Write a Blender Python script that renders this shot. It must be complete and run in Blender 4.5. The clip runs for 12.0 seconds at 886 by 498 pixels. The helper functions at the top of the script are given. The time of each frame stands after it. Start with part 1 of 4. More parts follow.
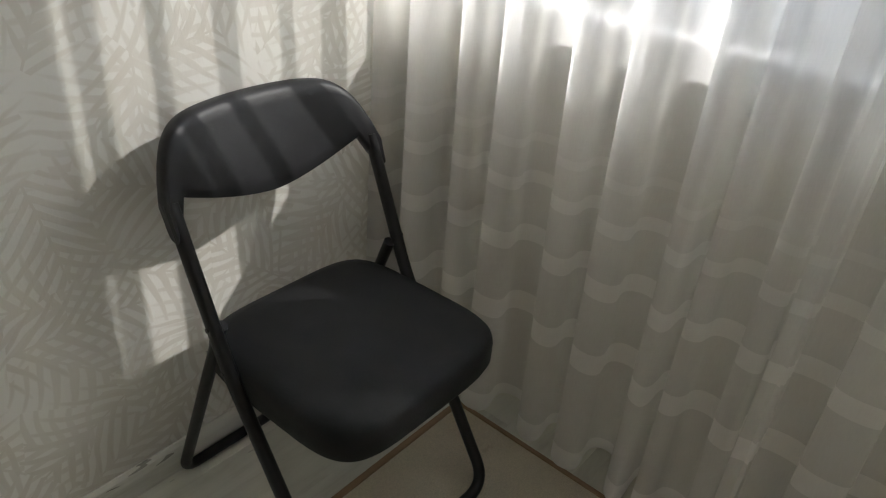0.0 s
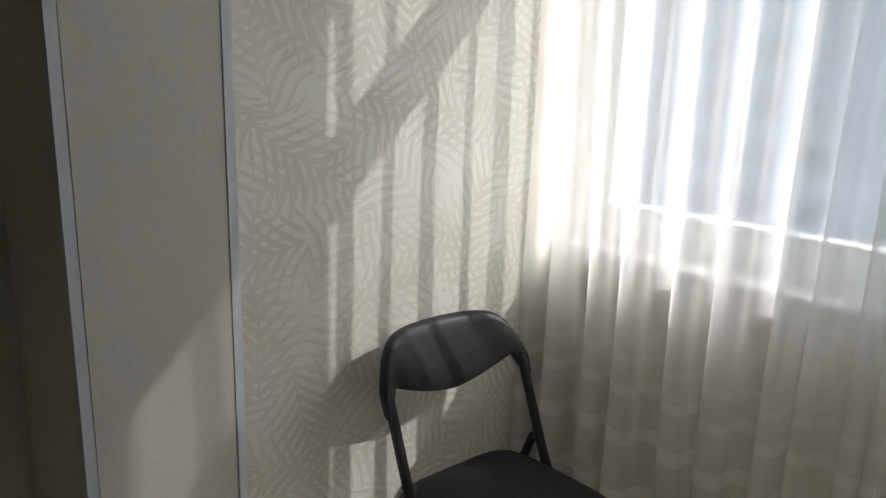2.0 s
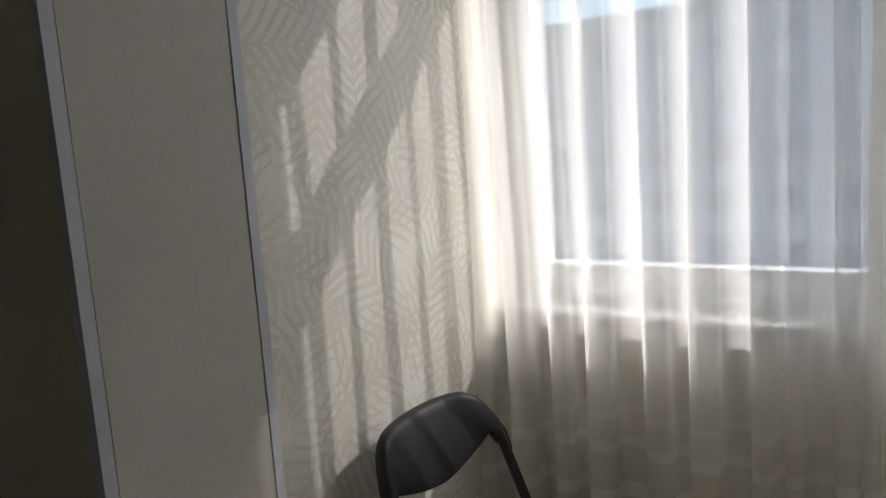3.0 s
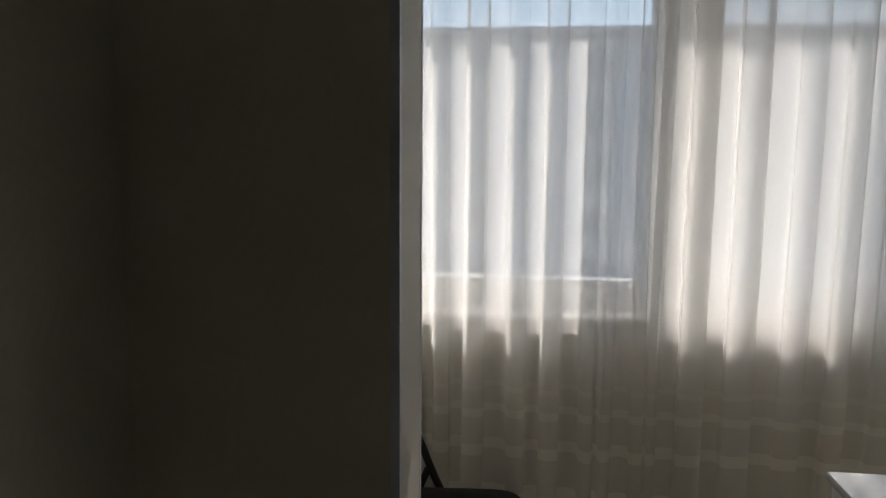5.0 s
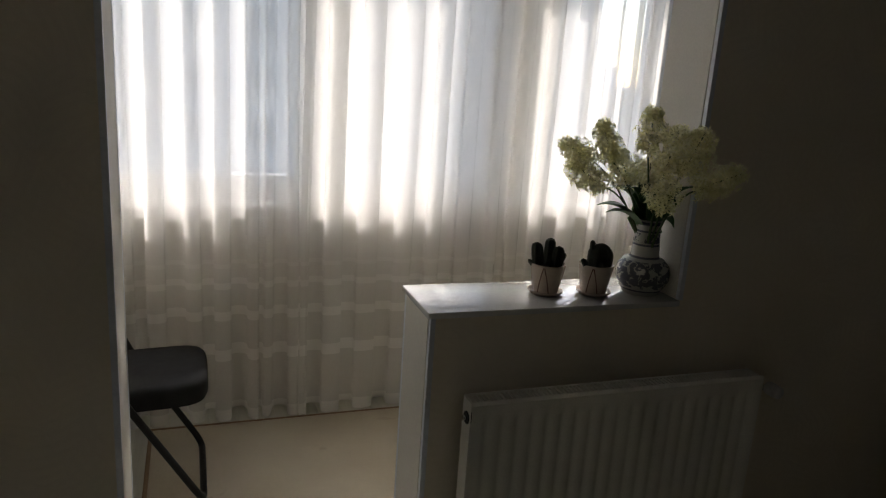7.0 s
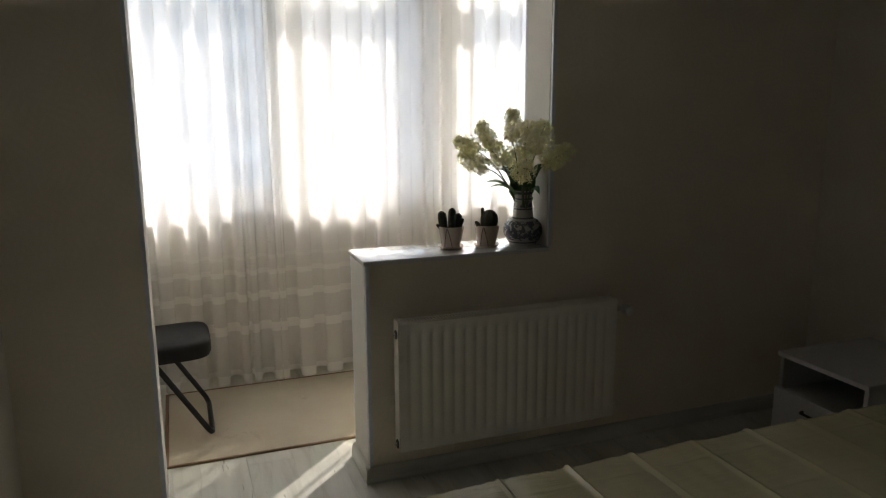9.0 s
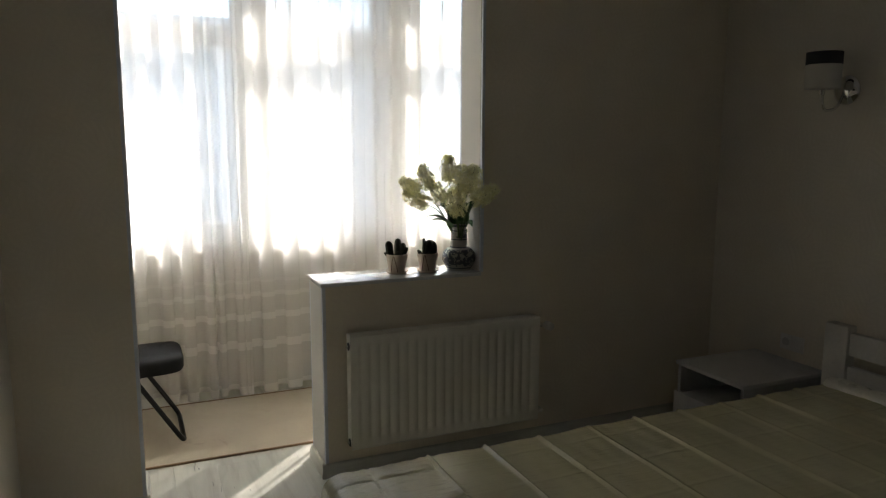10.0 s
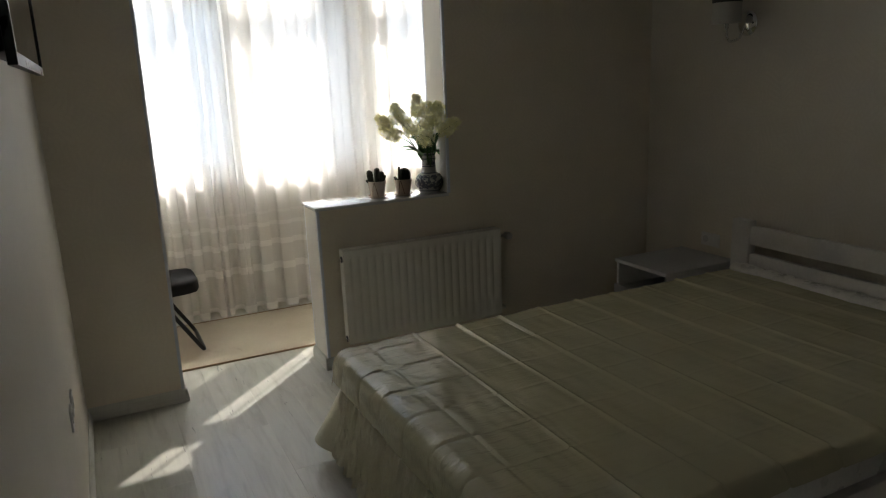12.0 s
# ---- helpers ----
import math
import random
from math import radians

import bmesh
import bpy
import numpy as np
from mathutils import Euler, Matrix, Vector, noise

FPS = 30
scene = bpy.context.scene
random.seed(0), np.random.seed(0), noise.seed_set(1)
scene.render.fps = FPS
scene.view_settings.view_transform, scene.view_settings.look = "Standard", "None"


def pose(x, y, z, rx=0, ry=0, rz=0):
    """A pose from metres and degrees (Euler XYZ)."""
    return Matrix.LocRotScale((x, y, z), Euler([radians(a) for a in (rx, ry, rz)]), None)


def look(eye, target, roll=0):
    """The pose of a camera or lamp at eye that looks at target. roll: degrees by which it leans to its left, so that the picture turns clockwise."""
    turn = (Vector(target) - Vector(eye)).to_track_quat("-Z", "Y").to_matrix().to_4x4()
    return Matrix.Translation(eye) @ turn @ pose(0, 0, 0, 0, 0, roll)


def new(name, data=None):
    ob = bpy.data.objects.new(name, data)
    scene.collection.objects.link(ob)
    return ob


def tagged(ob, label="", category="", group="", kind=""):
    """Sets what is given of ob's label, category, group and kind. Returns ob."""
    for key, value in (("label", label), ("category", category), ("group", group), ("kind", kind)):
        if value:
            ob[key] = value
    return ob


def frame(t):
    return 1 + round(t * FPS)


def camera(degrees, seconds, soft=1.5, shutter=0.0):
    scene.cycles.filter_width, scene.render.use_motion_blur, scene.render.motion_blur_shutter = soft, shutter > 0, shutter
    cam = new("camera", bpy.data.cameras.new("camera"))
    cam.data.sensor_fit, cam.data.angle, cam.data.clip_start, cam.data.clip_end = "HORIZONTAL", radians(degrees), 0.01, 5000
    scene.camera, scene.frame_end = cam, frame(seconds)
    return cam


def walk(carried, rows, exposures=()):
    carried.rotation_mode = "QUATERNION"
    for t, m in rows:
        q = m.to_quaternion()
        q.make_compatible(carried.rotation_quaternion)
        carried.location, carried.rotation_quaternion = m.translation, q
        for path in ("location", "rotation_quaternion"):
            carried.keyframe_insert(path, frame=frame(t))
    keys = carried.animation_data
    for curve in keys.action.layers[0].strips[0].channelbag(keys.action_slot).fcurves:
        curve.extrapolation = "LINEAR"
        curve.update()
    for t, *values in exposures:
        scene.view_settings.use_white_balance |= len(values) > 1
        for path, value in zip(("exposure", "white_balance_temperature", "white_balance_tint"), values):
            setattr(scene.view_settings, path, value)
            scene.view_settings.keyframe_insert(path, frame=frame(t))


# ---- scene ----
PATH = [
    (0, (0.757, 0.173, 1.247), (-0.307, 1.5, 0.196), 4.4),
    (0.2, (0.776, 0.112, 1.275), (-0.429, 1.369, 0.291), 5.6),
    (0.5, (0.798, 0.044, 1.268), (-0.552, 1.184, 0.331), 6.1),
    (1, (0.853, -0.086, 1.3), (-0.566, 1.085, 0.516), 5.3),
    (1.5, (0.945, -0.184, 1.369), (-0.512, 1.051, 0.779), 4.0),
    (2, (1.029, -0.22, 1.383), (-0.451, 1.043, 0.921), 1.8),
    (2.5, (0.922, -0.291, 1.387), (-0.415, 1.153, 1.027), -0.7),
    (3, (0.722, -0.377, 1.389), (-0.416, 1.245, 1.119), -3.9),
    (3.2, (0.643, -0.426, 1.383), (-0.503, 1.208, 1.26), -2.5),
    (4.8, (0.198, -1.024, 1.462), (-0.204, 0.916, 1.19), -0.8),
    (5.2, (0.188, -1.141, 1.535), (0.177, 0.842, 1.276), 1.1),
    (5.5, (0.129, -1.209, 1.58), (0.497, 0.725, 1.224), 0.2),
    (6, (0.068, -1.346, 1.565), (0.746, 0.444, 0.984), 1.1),
    (6.5, (0.1, -1.506, 1.549), (0.782, 0.262, 0.909), 2.4),
    (6.6, (0.131, -1.537, 1.546), (0.799, 0.236, 0.908), 3.2),
    (7, (0.172, -1.714, 1.542), (0.832, 0.112, 1.061), 3.9),
    (7.2, (0.177, -1.788, 1.558), (0.95, 0.013, 1.16), 4.3),
    (8.8, (0.157, -2.495, 1.492), (0.864, -0.664, 1.108), 1.2),
    (9, (0.113, -2.606, 1.498), (0.8, -0.769, 1.106), -0.2),
    (9.5, (0.016, -2.876, 1.516), (0.707, -1.038, 1.136), -0.1),
    (10, (0.007, -3.093, 1.54), (0.799, -1.28, 1.247), 0.2),
    (10.5, (-0.075, -3.298, 1.553), (0.57, -1.447, 1.153), -0.1),
    (11, (-0.166, -3.467, 1.56), (0.601, -1.678, 1.1), -1.6),
    (11.5, (-0.207, -3.591, 1.572), (0.604, -1.821, 1.116), -1.1),
    (12, (-0.266, -3.68, 1.572), (0.579, -1.929, 1.104), -2.4),
]
cam = camera(63.4, 12.0, soft=1.2)
walk(cam, [(t, look(eye, target, roll)) for t, eye, target, roll in PATH],
     exposures=[(0.0, 1.5, 6450, 10), (1.0, 1.48, 6450, 10), (1.5, 1.4, 6450, 10), (3.0, 0.82, 6650, 12), (5.0, 0.48, 6850, 12), (5.5, 0.56, 6850, 13), (6.5, 0.85, 6900, 14), (7.2, 1.2, 6950, 14),
                (8.8, 1.75, 7000, 13), (9.5, 1.95, 7000, 12), (12.0, 2.12, 6900, 11)])

# ---- world, sun ----
SUN_AZ, SUN_EL = radians(45.0), radians(38.6)
world = bpy.data.worlds.new("sky")
scene.world = world
world.use_nodes = True
wn = world.node_tree
sky = wn.nodes.new("ShaderNodeTexSky")
sky.sky_type, sky.sun_disc = "NISHITA", False
sky.sun_elevation, sky.sun_rotation = SUN_EL, SUN_AZ
sky.air_density, sky.dust_density = 1.0, 0.4
wn.links.new(sky.outputs["Color"], wn.nodes["Background"].inputs["Color"])
wn.nodes["Background"].inputs["Strength"].default_value = 0.15
to_sun = Vector((math.sin(SUN_AZ) * math.cos(SUN_EL), math.cos(SUN_AZ) * math.cos(SUN_EL), math.sin(SUN_EL)))
sun_data = bpy.data.lights.new("sun", "SUN")
sun_data.energy, sun_data.angle, sun_data.color = 2.1, radians(0.55), (1.0, 0.975, 0.93)
sun = new("sun", sun_data)
sun.matrix_world = look(to_sun * 30, (0, 0, 0))

# ---- materials ----


class Mat:
    """A node material with a Principled shader and a few shorthands."""

    def __init__(self, name, rough=0.6, metal=0.0):
        self.m = bpy.data.materials.new(name)
        self.m.use_nodes = True
        self.t = self.m.node_tree
        self.p = self.t.nodes["Principled BSDF"]
        self.out = self.t.nodes["Material Output"]
        self.p.inputs["Roughness"].default_value = rough
        self.p.inputs["Metallic"].default_value = metal
        self.pos = self.node("ShaderNodeNewGeometry").outputs["Position"]

    def node(self, kind, **kw):
        n = self.t.nodes.new(kind)
        for k, v in kw.items():
            setattr(n, k, v)
        return n

    def link(self, a, b):
        self.t.links.new(a, b)

    def math(self, op, a, b=None, c=None, clamp=False):
        n = self.node("ShaderNodeMath", operation=op, use_clamp=clamp)
        for i, v in enumerate((a, b, c)):
            if v is None:
                continue
            if isinstance(v, (int, float)):
                n.inputs[i].default_value = v
            else:
                self.link(v, n.inputs[i])
        return n.outputs[0]

    def scaled(self, s):
        n = self.node("ShaderNodeVectorMath", operation="MULTIPLY")
        self.link(self.pos, n.inputs[0])
        n.inputs[1].default_value = s
        return n.outputs[0]

    def noise(self, scale, vec=None, detail=3.0, rough=0.55, distort=0.0):
        n = self.node("ShaderNodeTexNoise")
        n.inputs["Scale"].default_value, n.inputs["Detail"].default_value = scale, detail
        n.inputs["Roughness"].default_value, n.inputs["Distortion"].default_value = rough, distort
        self.link(vec or self.pos, n.inputs["Vector"])
        return n.outputs["Fac"]

    def ramp(self, fac, stops):
        n = self.node("ShaderNodeValToRGB")
        el = n.color_ramp.elements
        while len(el) < len(stops):
            el.new(0.5)
        for e, (p, c) in zip(el, stops):
            e.position, e.color = p, (*c, 1)
        self.link(fac, n.inputs["Fac"])
        return n.outputs["Color"]

    def mix(self, fac, a, b, blend="MIX"):
        n = self.node("ShaderNodeMix", data_type="RGBA", blend_type=blend)
        for sock, v in ((n.inputs[0], fac), (n.inputs[6], a), (n.inputs[7], b)):
            if isinstance(v, (int, float)):
                sock.default_value = v
            elif isinstance(v, tuple):
                sock.default_value = (*v, 1)
            else:
                self.link(v, sock)
        return n.outputs[2]

    def color(self, c):
        if isinstance(c, tuple):
            self.p.inputs["Base Color"].default_value = (*c, 1)
        else:
            self.link(c, self.p.inputs["Base Color"])

    def bump(self, height, strength=0.3, dist=0.002):
        n = self.node("ShaderNodeBump")
        n.inputs["Strength"].default_value, n.inputs["Distance"].default_value = strength, dist
        self.link(height, n.inputs["Height"])
        self.link(n.outputs["Normal"], self.p.inputs["Normal"])

    def rough(self, sock):
        self.link(sock, self.p.inputs["Roughness"])


def tone(c, k):
    return tuple(min(1.0, x * k) for x in c)


def plain(name, c, rough=0.5, metal=0.0, big=3.0, fine=90.0, spread=0.1, bump=0.15, dist=0.0008):
    """A surface with large blotches and fine grain round one base colour."""
    m = Mat(name, rough, metal)
    a = m.ramp(m.noise(big), [(0.3, tone(c, 1 - spread)), (0.7, tone(c, 1 + spread))])
    b = m.ramp(m.noise(fine, detail=2), [(0.3, (0.93, 0.93, 0.93)), (0.7, (1, 1, 1))])
    m.color(m.mix(1.0, a, b, "MULTIPLY"))
    m.rough(m.math("MULTIPLY_ADD", m.noise(big * 4), 0.16, rough - 0.08))
    m.bump(m.noise(fine, detail=4), bump, dist)
    return m.m


def leaf_wallpaper(name, ground, leaf, axis, strength):
    """Wallpaper printed and embossed with feathered palm fronds."""
    m = Mat(name, 0.6)
    sep = m.node("ShaderNodeSeparateXYZ")
    m.link(m.pos, sep.inputs[0])
    com = m.node("ShaderNodeCombineXYZ")
    m.link(sep.outputs[axis], com.inputs[0])
    m.link(sep.outputs[2], com.inputs[1])
    warp = m.node("ShaderNodeTexNoise")
    warp.inputs["Scale"].default_value, warp.inputs["Detail"].default_value = 5.0, 2.0
    m.link(com.outputs[0], warp.inputs["Vector"])
    wob = m.node("ShaderNodeVectorMath", operation="MULTIPLY_ADD")
    m.link(warp.outputs["Color"], wob.inputs[0])
    wob.inputs[1].default_value = (0.05, 0.05, 0)
    m.link(com.outputs[0], wob.inputs[2])

    def fronds(scale, off):
        add = m.node("ShaderNodeVectorMath", operation="ADD")
        m.link(wob.outputs[0], add.inputs[0])
        add.inputs[1].default_value = (off, off * 0.7, 0)
        v = m.node("ShaderNodeTexVoronoi", voronoi_dimensions="2D")
        v.inputs["Scale"].default_value, v.inputs["Randomness"].default_value = scale, 0.9
        m.link(add.outputs[0], v.inputs["Vector"])
        d = m.node("ShaderNodeVectorMath", operation="SUBTRACT")
        m.link(add.outputs[0], d.inputs[0])
        m.link(v.outputs["Position"], d.inputs[1])
        s = m.node("ShaderNodeSeparateXYZ")
        m.link(d.outputs[0], s.inputs[0])
        r = m.node("ShaderNodeVectorMath", operation="LENGTH")
        m.link(d.outputs[0], r.inputs[0])
        r = r.outputs["Value"]
        hue = m.node("ShaderNodeSeparateColor")
        m.link(v.outputs["Color"], hue.inputs[0])
        turn = m.math("MULTIPLY", hue.outputs[0], 6.283)
        # a feather: leaflets leaving a rib on both sides
        co, si = m.math("COSINE", turn), m.math("SINE", turn)
        u = m.math("ADD", m.math("MULTIPLY", s.outputs[0], co), m.math("MULTIPLY", s.outputs[1], si))
        w = m.math("ABSOLUTE", m.math("SUBTRACT", m.math("MULTIPLY", s.outputs[1], co), m.math("MULTIPLY", s.outputs[0], si)))
        wave = m.math("SINE", m.math("MULTIPLY", m.math("SUBTRACT", u, m.math("MULTIPLY", w, m.math("MULTIPLY_ADD", w, -3.0, 1.1))), 190.0))
        gate = m.math("MULTIPLY_ADD", w, -10.0, m.math("MULTIPLY_ADD", r, -4.0, 0.75))
        rib = m.math("LESS_THAN", w, 0.0022)
        leafy = m.math("MULTIPLY", m.math("ADD", wave, gate), 1.8, clamp=True)
        return m.math("MAXIMUM", leafy, rib)

    a, b = fronds(5.0, 0.0), fronds(5.6, 3.7)
    mask = m.math("MULTIPLY", m.math("MAXIMUM", a, m.math("MULTIPLY", b, 0.8)), strength, clamp=True)
    soft = m.math("MULTIPLY", mask, m.math("MULTIPLY_ADD", m.noise(9.0), 1.0, 0.35), clamp=True)
    base = m.ramp(m.noise(1.5), [(0.3, tone(ground, 0.95)), (0.7, tone(ground, 1.04))])
    m.color(m.mix(soft, base, leaf))
    m.rough(m.math("MULTIPLY_ADD", mask, -0.16, 0.62))
    grain = m.noise(160.0, m.scaled((1, 1, 0.3)), detail=3)
    m.bump(m.math("ADD", m.math("MULTIPLY", mask, 0.6), m.math("MULTIPLY", grain, 0.6)), 0.35, 0.0012)
    return m.m


def sheer_cloth(name, density, bands):
    """Thin woven voile: part of the light goes straight through, the rest is scattered on both sides; woven bands are denser."""
    m = Mat(name)
    sep = m.node("ShaderNodeSeparateXYZ")
    m.link(m.pos, sep.inputs[0])
    z = sep.outputs[2]
    band = None
    for low, high, weight in bands:
        one = m.math("MULTIPLY", m.math("MULTIPLY", m.math("GREATER_THAN", z, low), m.math("LESS_THAN", z, high)), weight)
        band = one if band is None else m.math("MAXIMUM", band, one)
    thread = m.noise(420.0, m.scaled((1, 1, 0.12)), detail=2)
    weave = m.noise(14.0, m.scaled((1, 1, 0.2)), detail=2)
    solid = m.math("ADD", m.math("MULTIPLY_ADD", thread, 0.06, density - 0.05), m.math("MULTIPLY", weave, 0.05))
    solid = m.math("MULTIPLY_ADD", band, 0.11, solid, clamp=True)
    tint = m.mix(band, (0.93, 0.927, 0.915), (0.955, 0.95, 0.938))
    clear = m.node("ShaderNodeBsdfTransparent")
    front = m.node("ShaderNodeBsdfDiffuse")
    back = m.node("ShaderNodeBsdfTranslucent")
    m.link(tint, front.inputs["Color"])
    m.link(tint, back.inputs["Color"])
    both = m.node("ShaderNodeMixShader")
    both.inputs[0].default_value = 0.64
    m.link(front.outputs[0], both.inputs[1])
    m.link(back.outputs[0], both.inputs[2])
    mixed = m.node("ShaderNodeMixShader")
    m.link(solid, mixed.inputs[0])
    m.link(clear.outputs[0], mixed.inputs[1])
    m.link(both.outputs[0], mixed.inputs[2])
    m.link(mixed.outputs[0], m.out.inputs["Surface"])
    return m.m


def washed_wood(name, light, dark, along):
    """White-washed laminate: streaks along the board, a few dark checks, each board a little different."""
    m = Mat(name, 0.32)
    info = m.node("ShaderNodeObjectInfo").outputs["Random"]
    stretch = (9, 1, 9) if along == "y" else (1, 9, 9)
    vec = m.node("ShaderNodeVectorMath", operation="ADD")
    m.link(m.scaled(stretch), vec.inputs[0])
    com = m.node("ShaderNodeCombineXYZ")
    m.link(m.math("MULTIPLY", info, 40.0), com.inputs[0])
    m.link(m.math("MULTIPLY", info, 17.0), com.inputs[1])
    m.link(com.outputs[0], vec.inputs[1])
    streak = m.noise(2.2, vec.outputs[0], detail=6, rough=0.65, distort=0.6)
    c = m.ramp(streak, [(0.28, dark), (0.48, tone(light, 0.9)), (0.7, light)])
    check = m.math("GREATER_THAN", m.noise(5.5, vec.outputs[0], detail=2, distort=1.2), 0.73)
    c = m.mix(m.math("MULTIPLY", check, 0.75), c, tone(dark, 0.35))
    shade = m.ramp(info, [(0.0, (0.9, 0.9, 0.9)), (1.0, (1, 1, 1))])
    m.color(m.mix(1.0, c, shade, "MULTIPLY"))
    m.rough(m.math("MULTIPLY_ADD", streak, 0.25, 0.22))
    m.bump(streak, 0.12, 0.001)
    return m.m


PALM = leaf_wallpaper("palm_wallpaper", (0.74, 0.73, 0.68), (0.56, 0.53, 0.46), 1, 0.75)
PAPER = leaf_wallpaper("bedroom_wallpaper", (0.85, 0.775, 0.645), (0.78, 0.705, 0.58), 0, 0.35)
PAPER_SIDE = leaf_wallpaper("side_wallpaper", (0.78, 0.73, 0.64), (0.71, 0.66, 0.57), 1, 0.4)
REVEAL = plain("reveal_paint", (0.76, 0.725, 0.655), 0.65, big=2.0, fine=140, spread=0.04, bump=0.3)
TRIM = plain("white_plastic_trim", (0.76, 0.79, 0.84), 0.35, big=4, spread=0.03, bump=0.05)
CEIL = plain("ceiling_paint", (0.85, 0.845, 0.83), 0.8, spread=0.03)
PVC = plain("white_pvc", (0.84, 0.84, 0.83), 0.3, spread=0.03, bump=0.05)
SILL = plain("glossy_white_sill", (0.80, 0.80, 0.78), 0.055, big=5, fine=60, spread=0.02, bump=0.02)
PARAPET = plain("parapet_paint", (0.80, 0.76, 0.67), 0.7, spread=0.06)
FLOOR_WOOD = washed_wood("washed_floor_wood", (0.73, 0.725, 0.645), (0.52, 0.51, 0.44), "y")
SKIRT_Y = washed_wood("washed_skirting_wood", (0.72, 0.715, 0.65), (0.50, 0.49, 0.42), "y")
SKIRT_X = washed_wood("washed_skirting_wood_across", (0.72, 0.715, 0.65), (0.50, 0.49, 0.42), "x")
SHEER = sheer_cloth("sheer_voile", 0.62, [(0.0, 0.07, 1.0), (0.295, 0.345, 1.0), (0.475, 0.515, 0.85), (0.612, 0.640, 0.6), (0.702, 0.720, 0.3)])
GROUND = plain("outside_ground", (0.34, 0.33, 0.30), 0.9, big=0.1, fine=3, spread=0.3)
FACADE = plain("far_facade", (0.70, 0.70, 0.71), 0.8, big=0.2, fine=4, spread=0.12)
FACADE_WARM = plain("far_facade_warm", (0.72, 0.70, 0.66), 0.8, big=0.2, fine=4, spread=0.1)
DARK_PANE = plain("far_window_pane", (0.36, 0.39, 0.43), 0.15, big=0.5, spread=0.3)
BLACK_STEEL = plain("black_powder_coat", (0.018, 0.018, 0.019), 0.38, big=8, fine=400, spread=0.15, bump=0.2, dist=0.0003)
BLACK_PLASTIC = plain("black_plastic", (0.019, 0.019, 0.021), 0.42, big=8, fine=300, spread=0.15, bump=0.15, dist=0.0003)
BLACK_VINYL = plain("black_vinyl", (0.021, 0.021, 0.022), 0.6, big=12, fine=260, spread=0.2, bump=0.5, dist=0.0006)
RAD = plain("white_radiator_enamel", (0.89, 0.865, 0.78), 0.35, big=5, fine=200, spread=0.04, bump=0.05)
# near-black stands in for shade between the radiator panels; the end plugs share it
RAD_SHADE_AND_PLUGS = plain("radiator_shade_and_plugs", (0.05, 0.05, 0.045), 0.7)
CHROME = plain("chrome", (0.82, 0.82, 0.82), 0.08, 1.0, spread=0.03, bump=0.02)
LACQUER = plain("white_lacquered_wood", (0.72, 0.70, 0.66), 0.42, big=4, fine=60, spread=0.05, bump=0.15)
LACQUER_DIM = plain("grey_white_laminate", (0.60, 0.60, 0.60), 0.4, big=4, fine=60, spread=0.05, bump=0.1)
HANDLE = plain("dark_handle", (0.07, 0.06, 0.055), 0.35, 0.6)
TV_BLACK = plain("tv_bezel_plastic", (0.012, 0.012, 0.013), 0.3)
TV_GLASS = plain("tv_screen_glass", (0.008, 0.008, 0.010), 0.05, spread=0.05, bump=0.0)
SHADE_WHITE = plain("white_lamp_fabric", (0.70, 0.67, 0.60), 0.8, fine=300, bump=0.4)
SHADE_DARK = plain("dark_lamp_fabric", (0.05, 0.05, 0.055), 0.6, fine=300, bump=0.4)
SHEET = plain("white_satin_sheet", (0.84, 0.82, 0.74), 0.28, spread=0.04)
# bedspread satin made paler, for light that falls on the skirt and side drop
SATIN_LIT = plain("champagne_satin_lit", (0.80, 0.77, 0.60), 0.30, big=6, fine=160, spread=0.05, bump=0.2)
CLAY = plain("cream_glazed_clay", (0.60, 0.50, 0.42), 0.25, big=20, fine=120, spread=0.06, bump=0.15)
CLAY_LINE = plain("dark_red_glaze", (0.13, 0.05, 0.04), 0.3)
SOIL = plain("dark_soil", (0.03, 0.022, 0.016), 0.9, fine=200, spread=0.3, bump=1.0, dist=0.003)
CACTUS = plain("dark_cactus_skin", (0.030, 0.036, 0.024), 0.8, big=40, fine=500, spread=0.35, bump=1.0, dist=0.002)
STEM = plain("green_stem", (0.05, 0.11, 0.03), 0.5, spread=0.2)
LEAF = plain("green_leaf", (0.05, 0.15, 0.04), 0.4, big=25, fine=200, spread=0.35, bump=0.3)
PAPER_WHITE = plain("white_paper", (0.8, 0.8, 0.78), 0.7)

SILL.node_tree.nodes["Principled BSDF"].inputs["Coat Weight"].default_value = 1.0
SILL.node_tree.nodes["Principled BSDF"].inputs["Coat IOR"].default_value = 1.8
SILL.node_tree.nodes["Principled BSDF"].inputs["Coat Roughness"].default_value = 0.02
for black, gloss in ((BLACK_STEEL, 0.35), (BLACK_PLASTIC, 0.3), (BLACK_VINYL, 0.16)):
    black.node_tree.nodes["Principled BSDF"].inputs["Specular IOR Level"].default_value = gloss


def petal_material():
    m = Mat("cream_petals", 0.55)
    isl = m.node("ShaderNodeNewGeometry").outputs["Random Per Island"]
    c = m.ramp(isl, [(0.0, (0.80, 0.77, 0.44)), (0.5, (0.89, 0.87, 0.58)), (1.0, (0.93, 0.92, 0.74))])
    m.color(c)
    m.p.inputs["Subsurface Weight"].default_value = 0.0
    tr = m.node("ShaderNodeBsdfTranslucent")
    m.link(c, tr.inputs["Color"])
    mx = m.node("ShaderNodeMixShader")
    mx.inputs[0].default_value = 0.5
    m.link(m.p.outputs[0], mx.inputs[1])
    m.link(tr.outputs[0], mx.inputs[2])
    m.link(mx.outputs[0], m.out.inputs["Surface"])
    return m.m


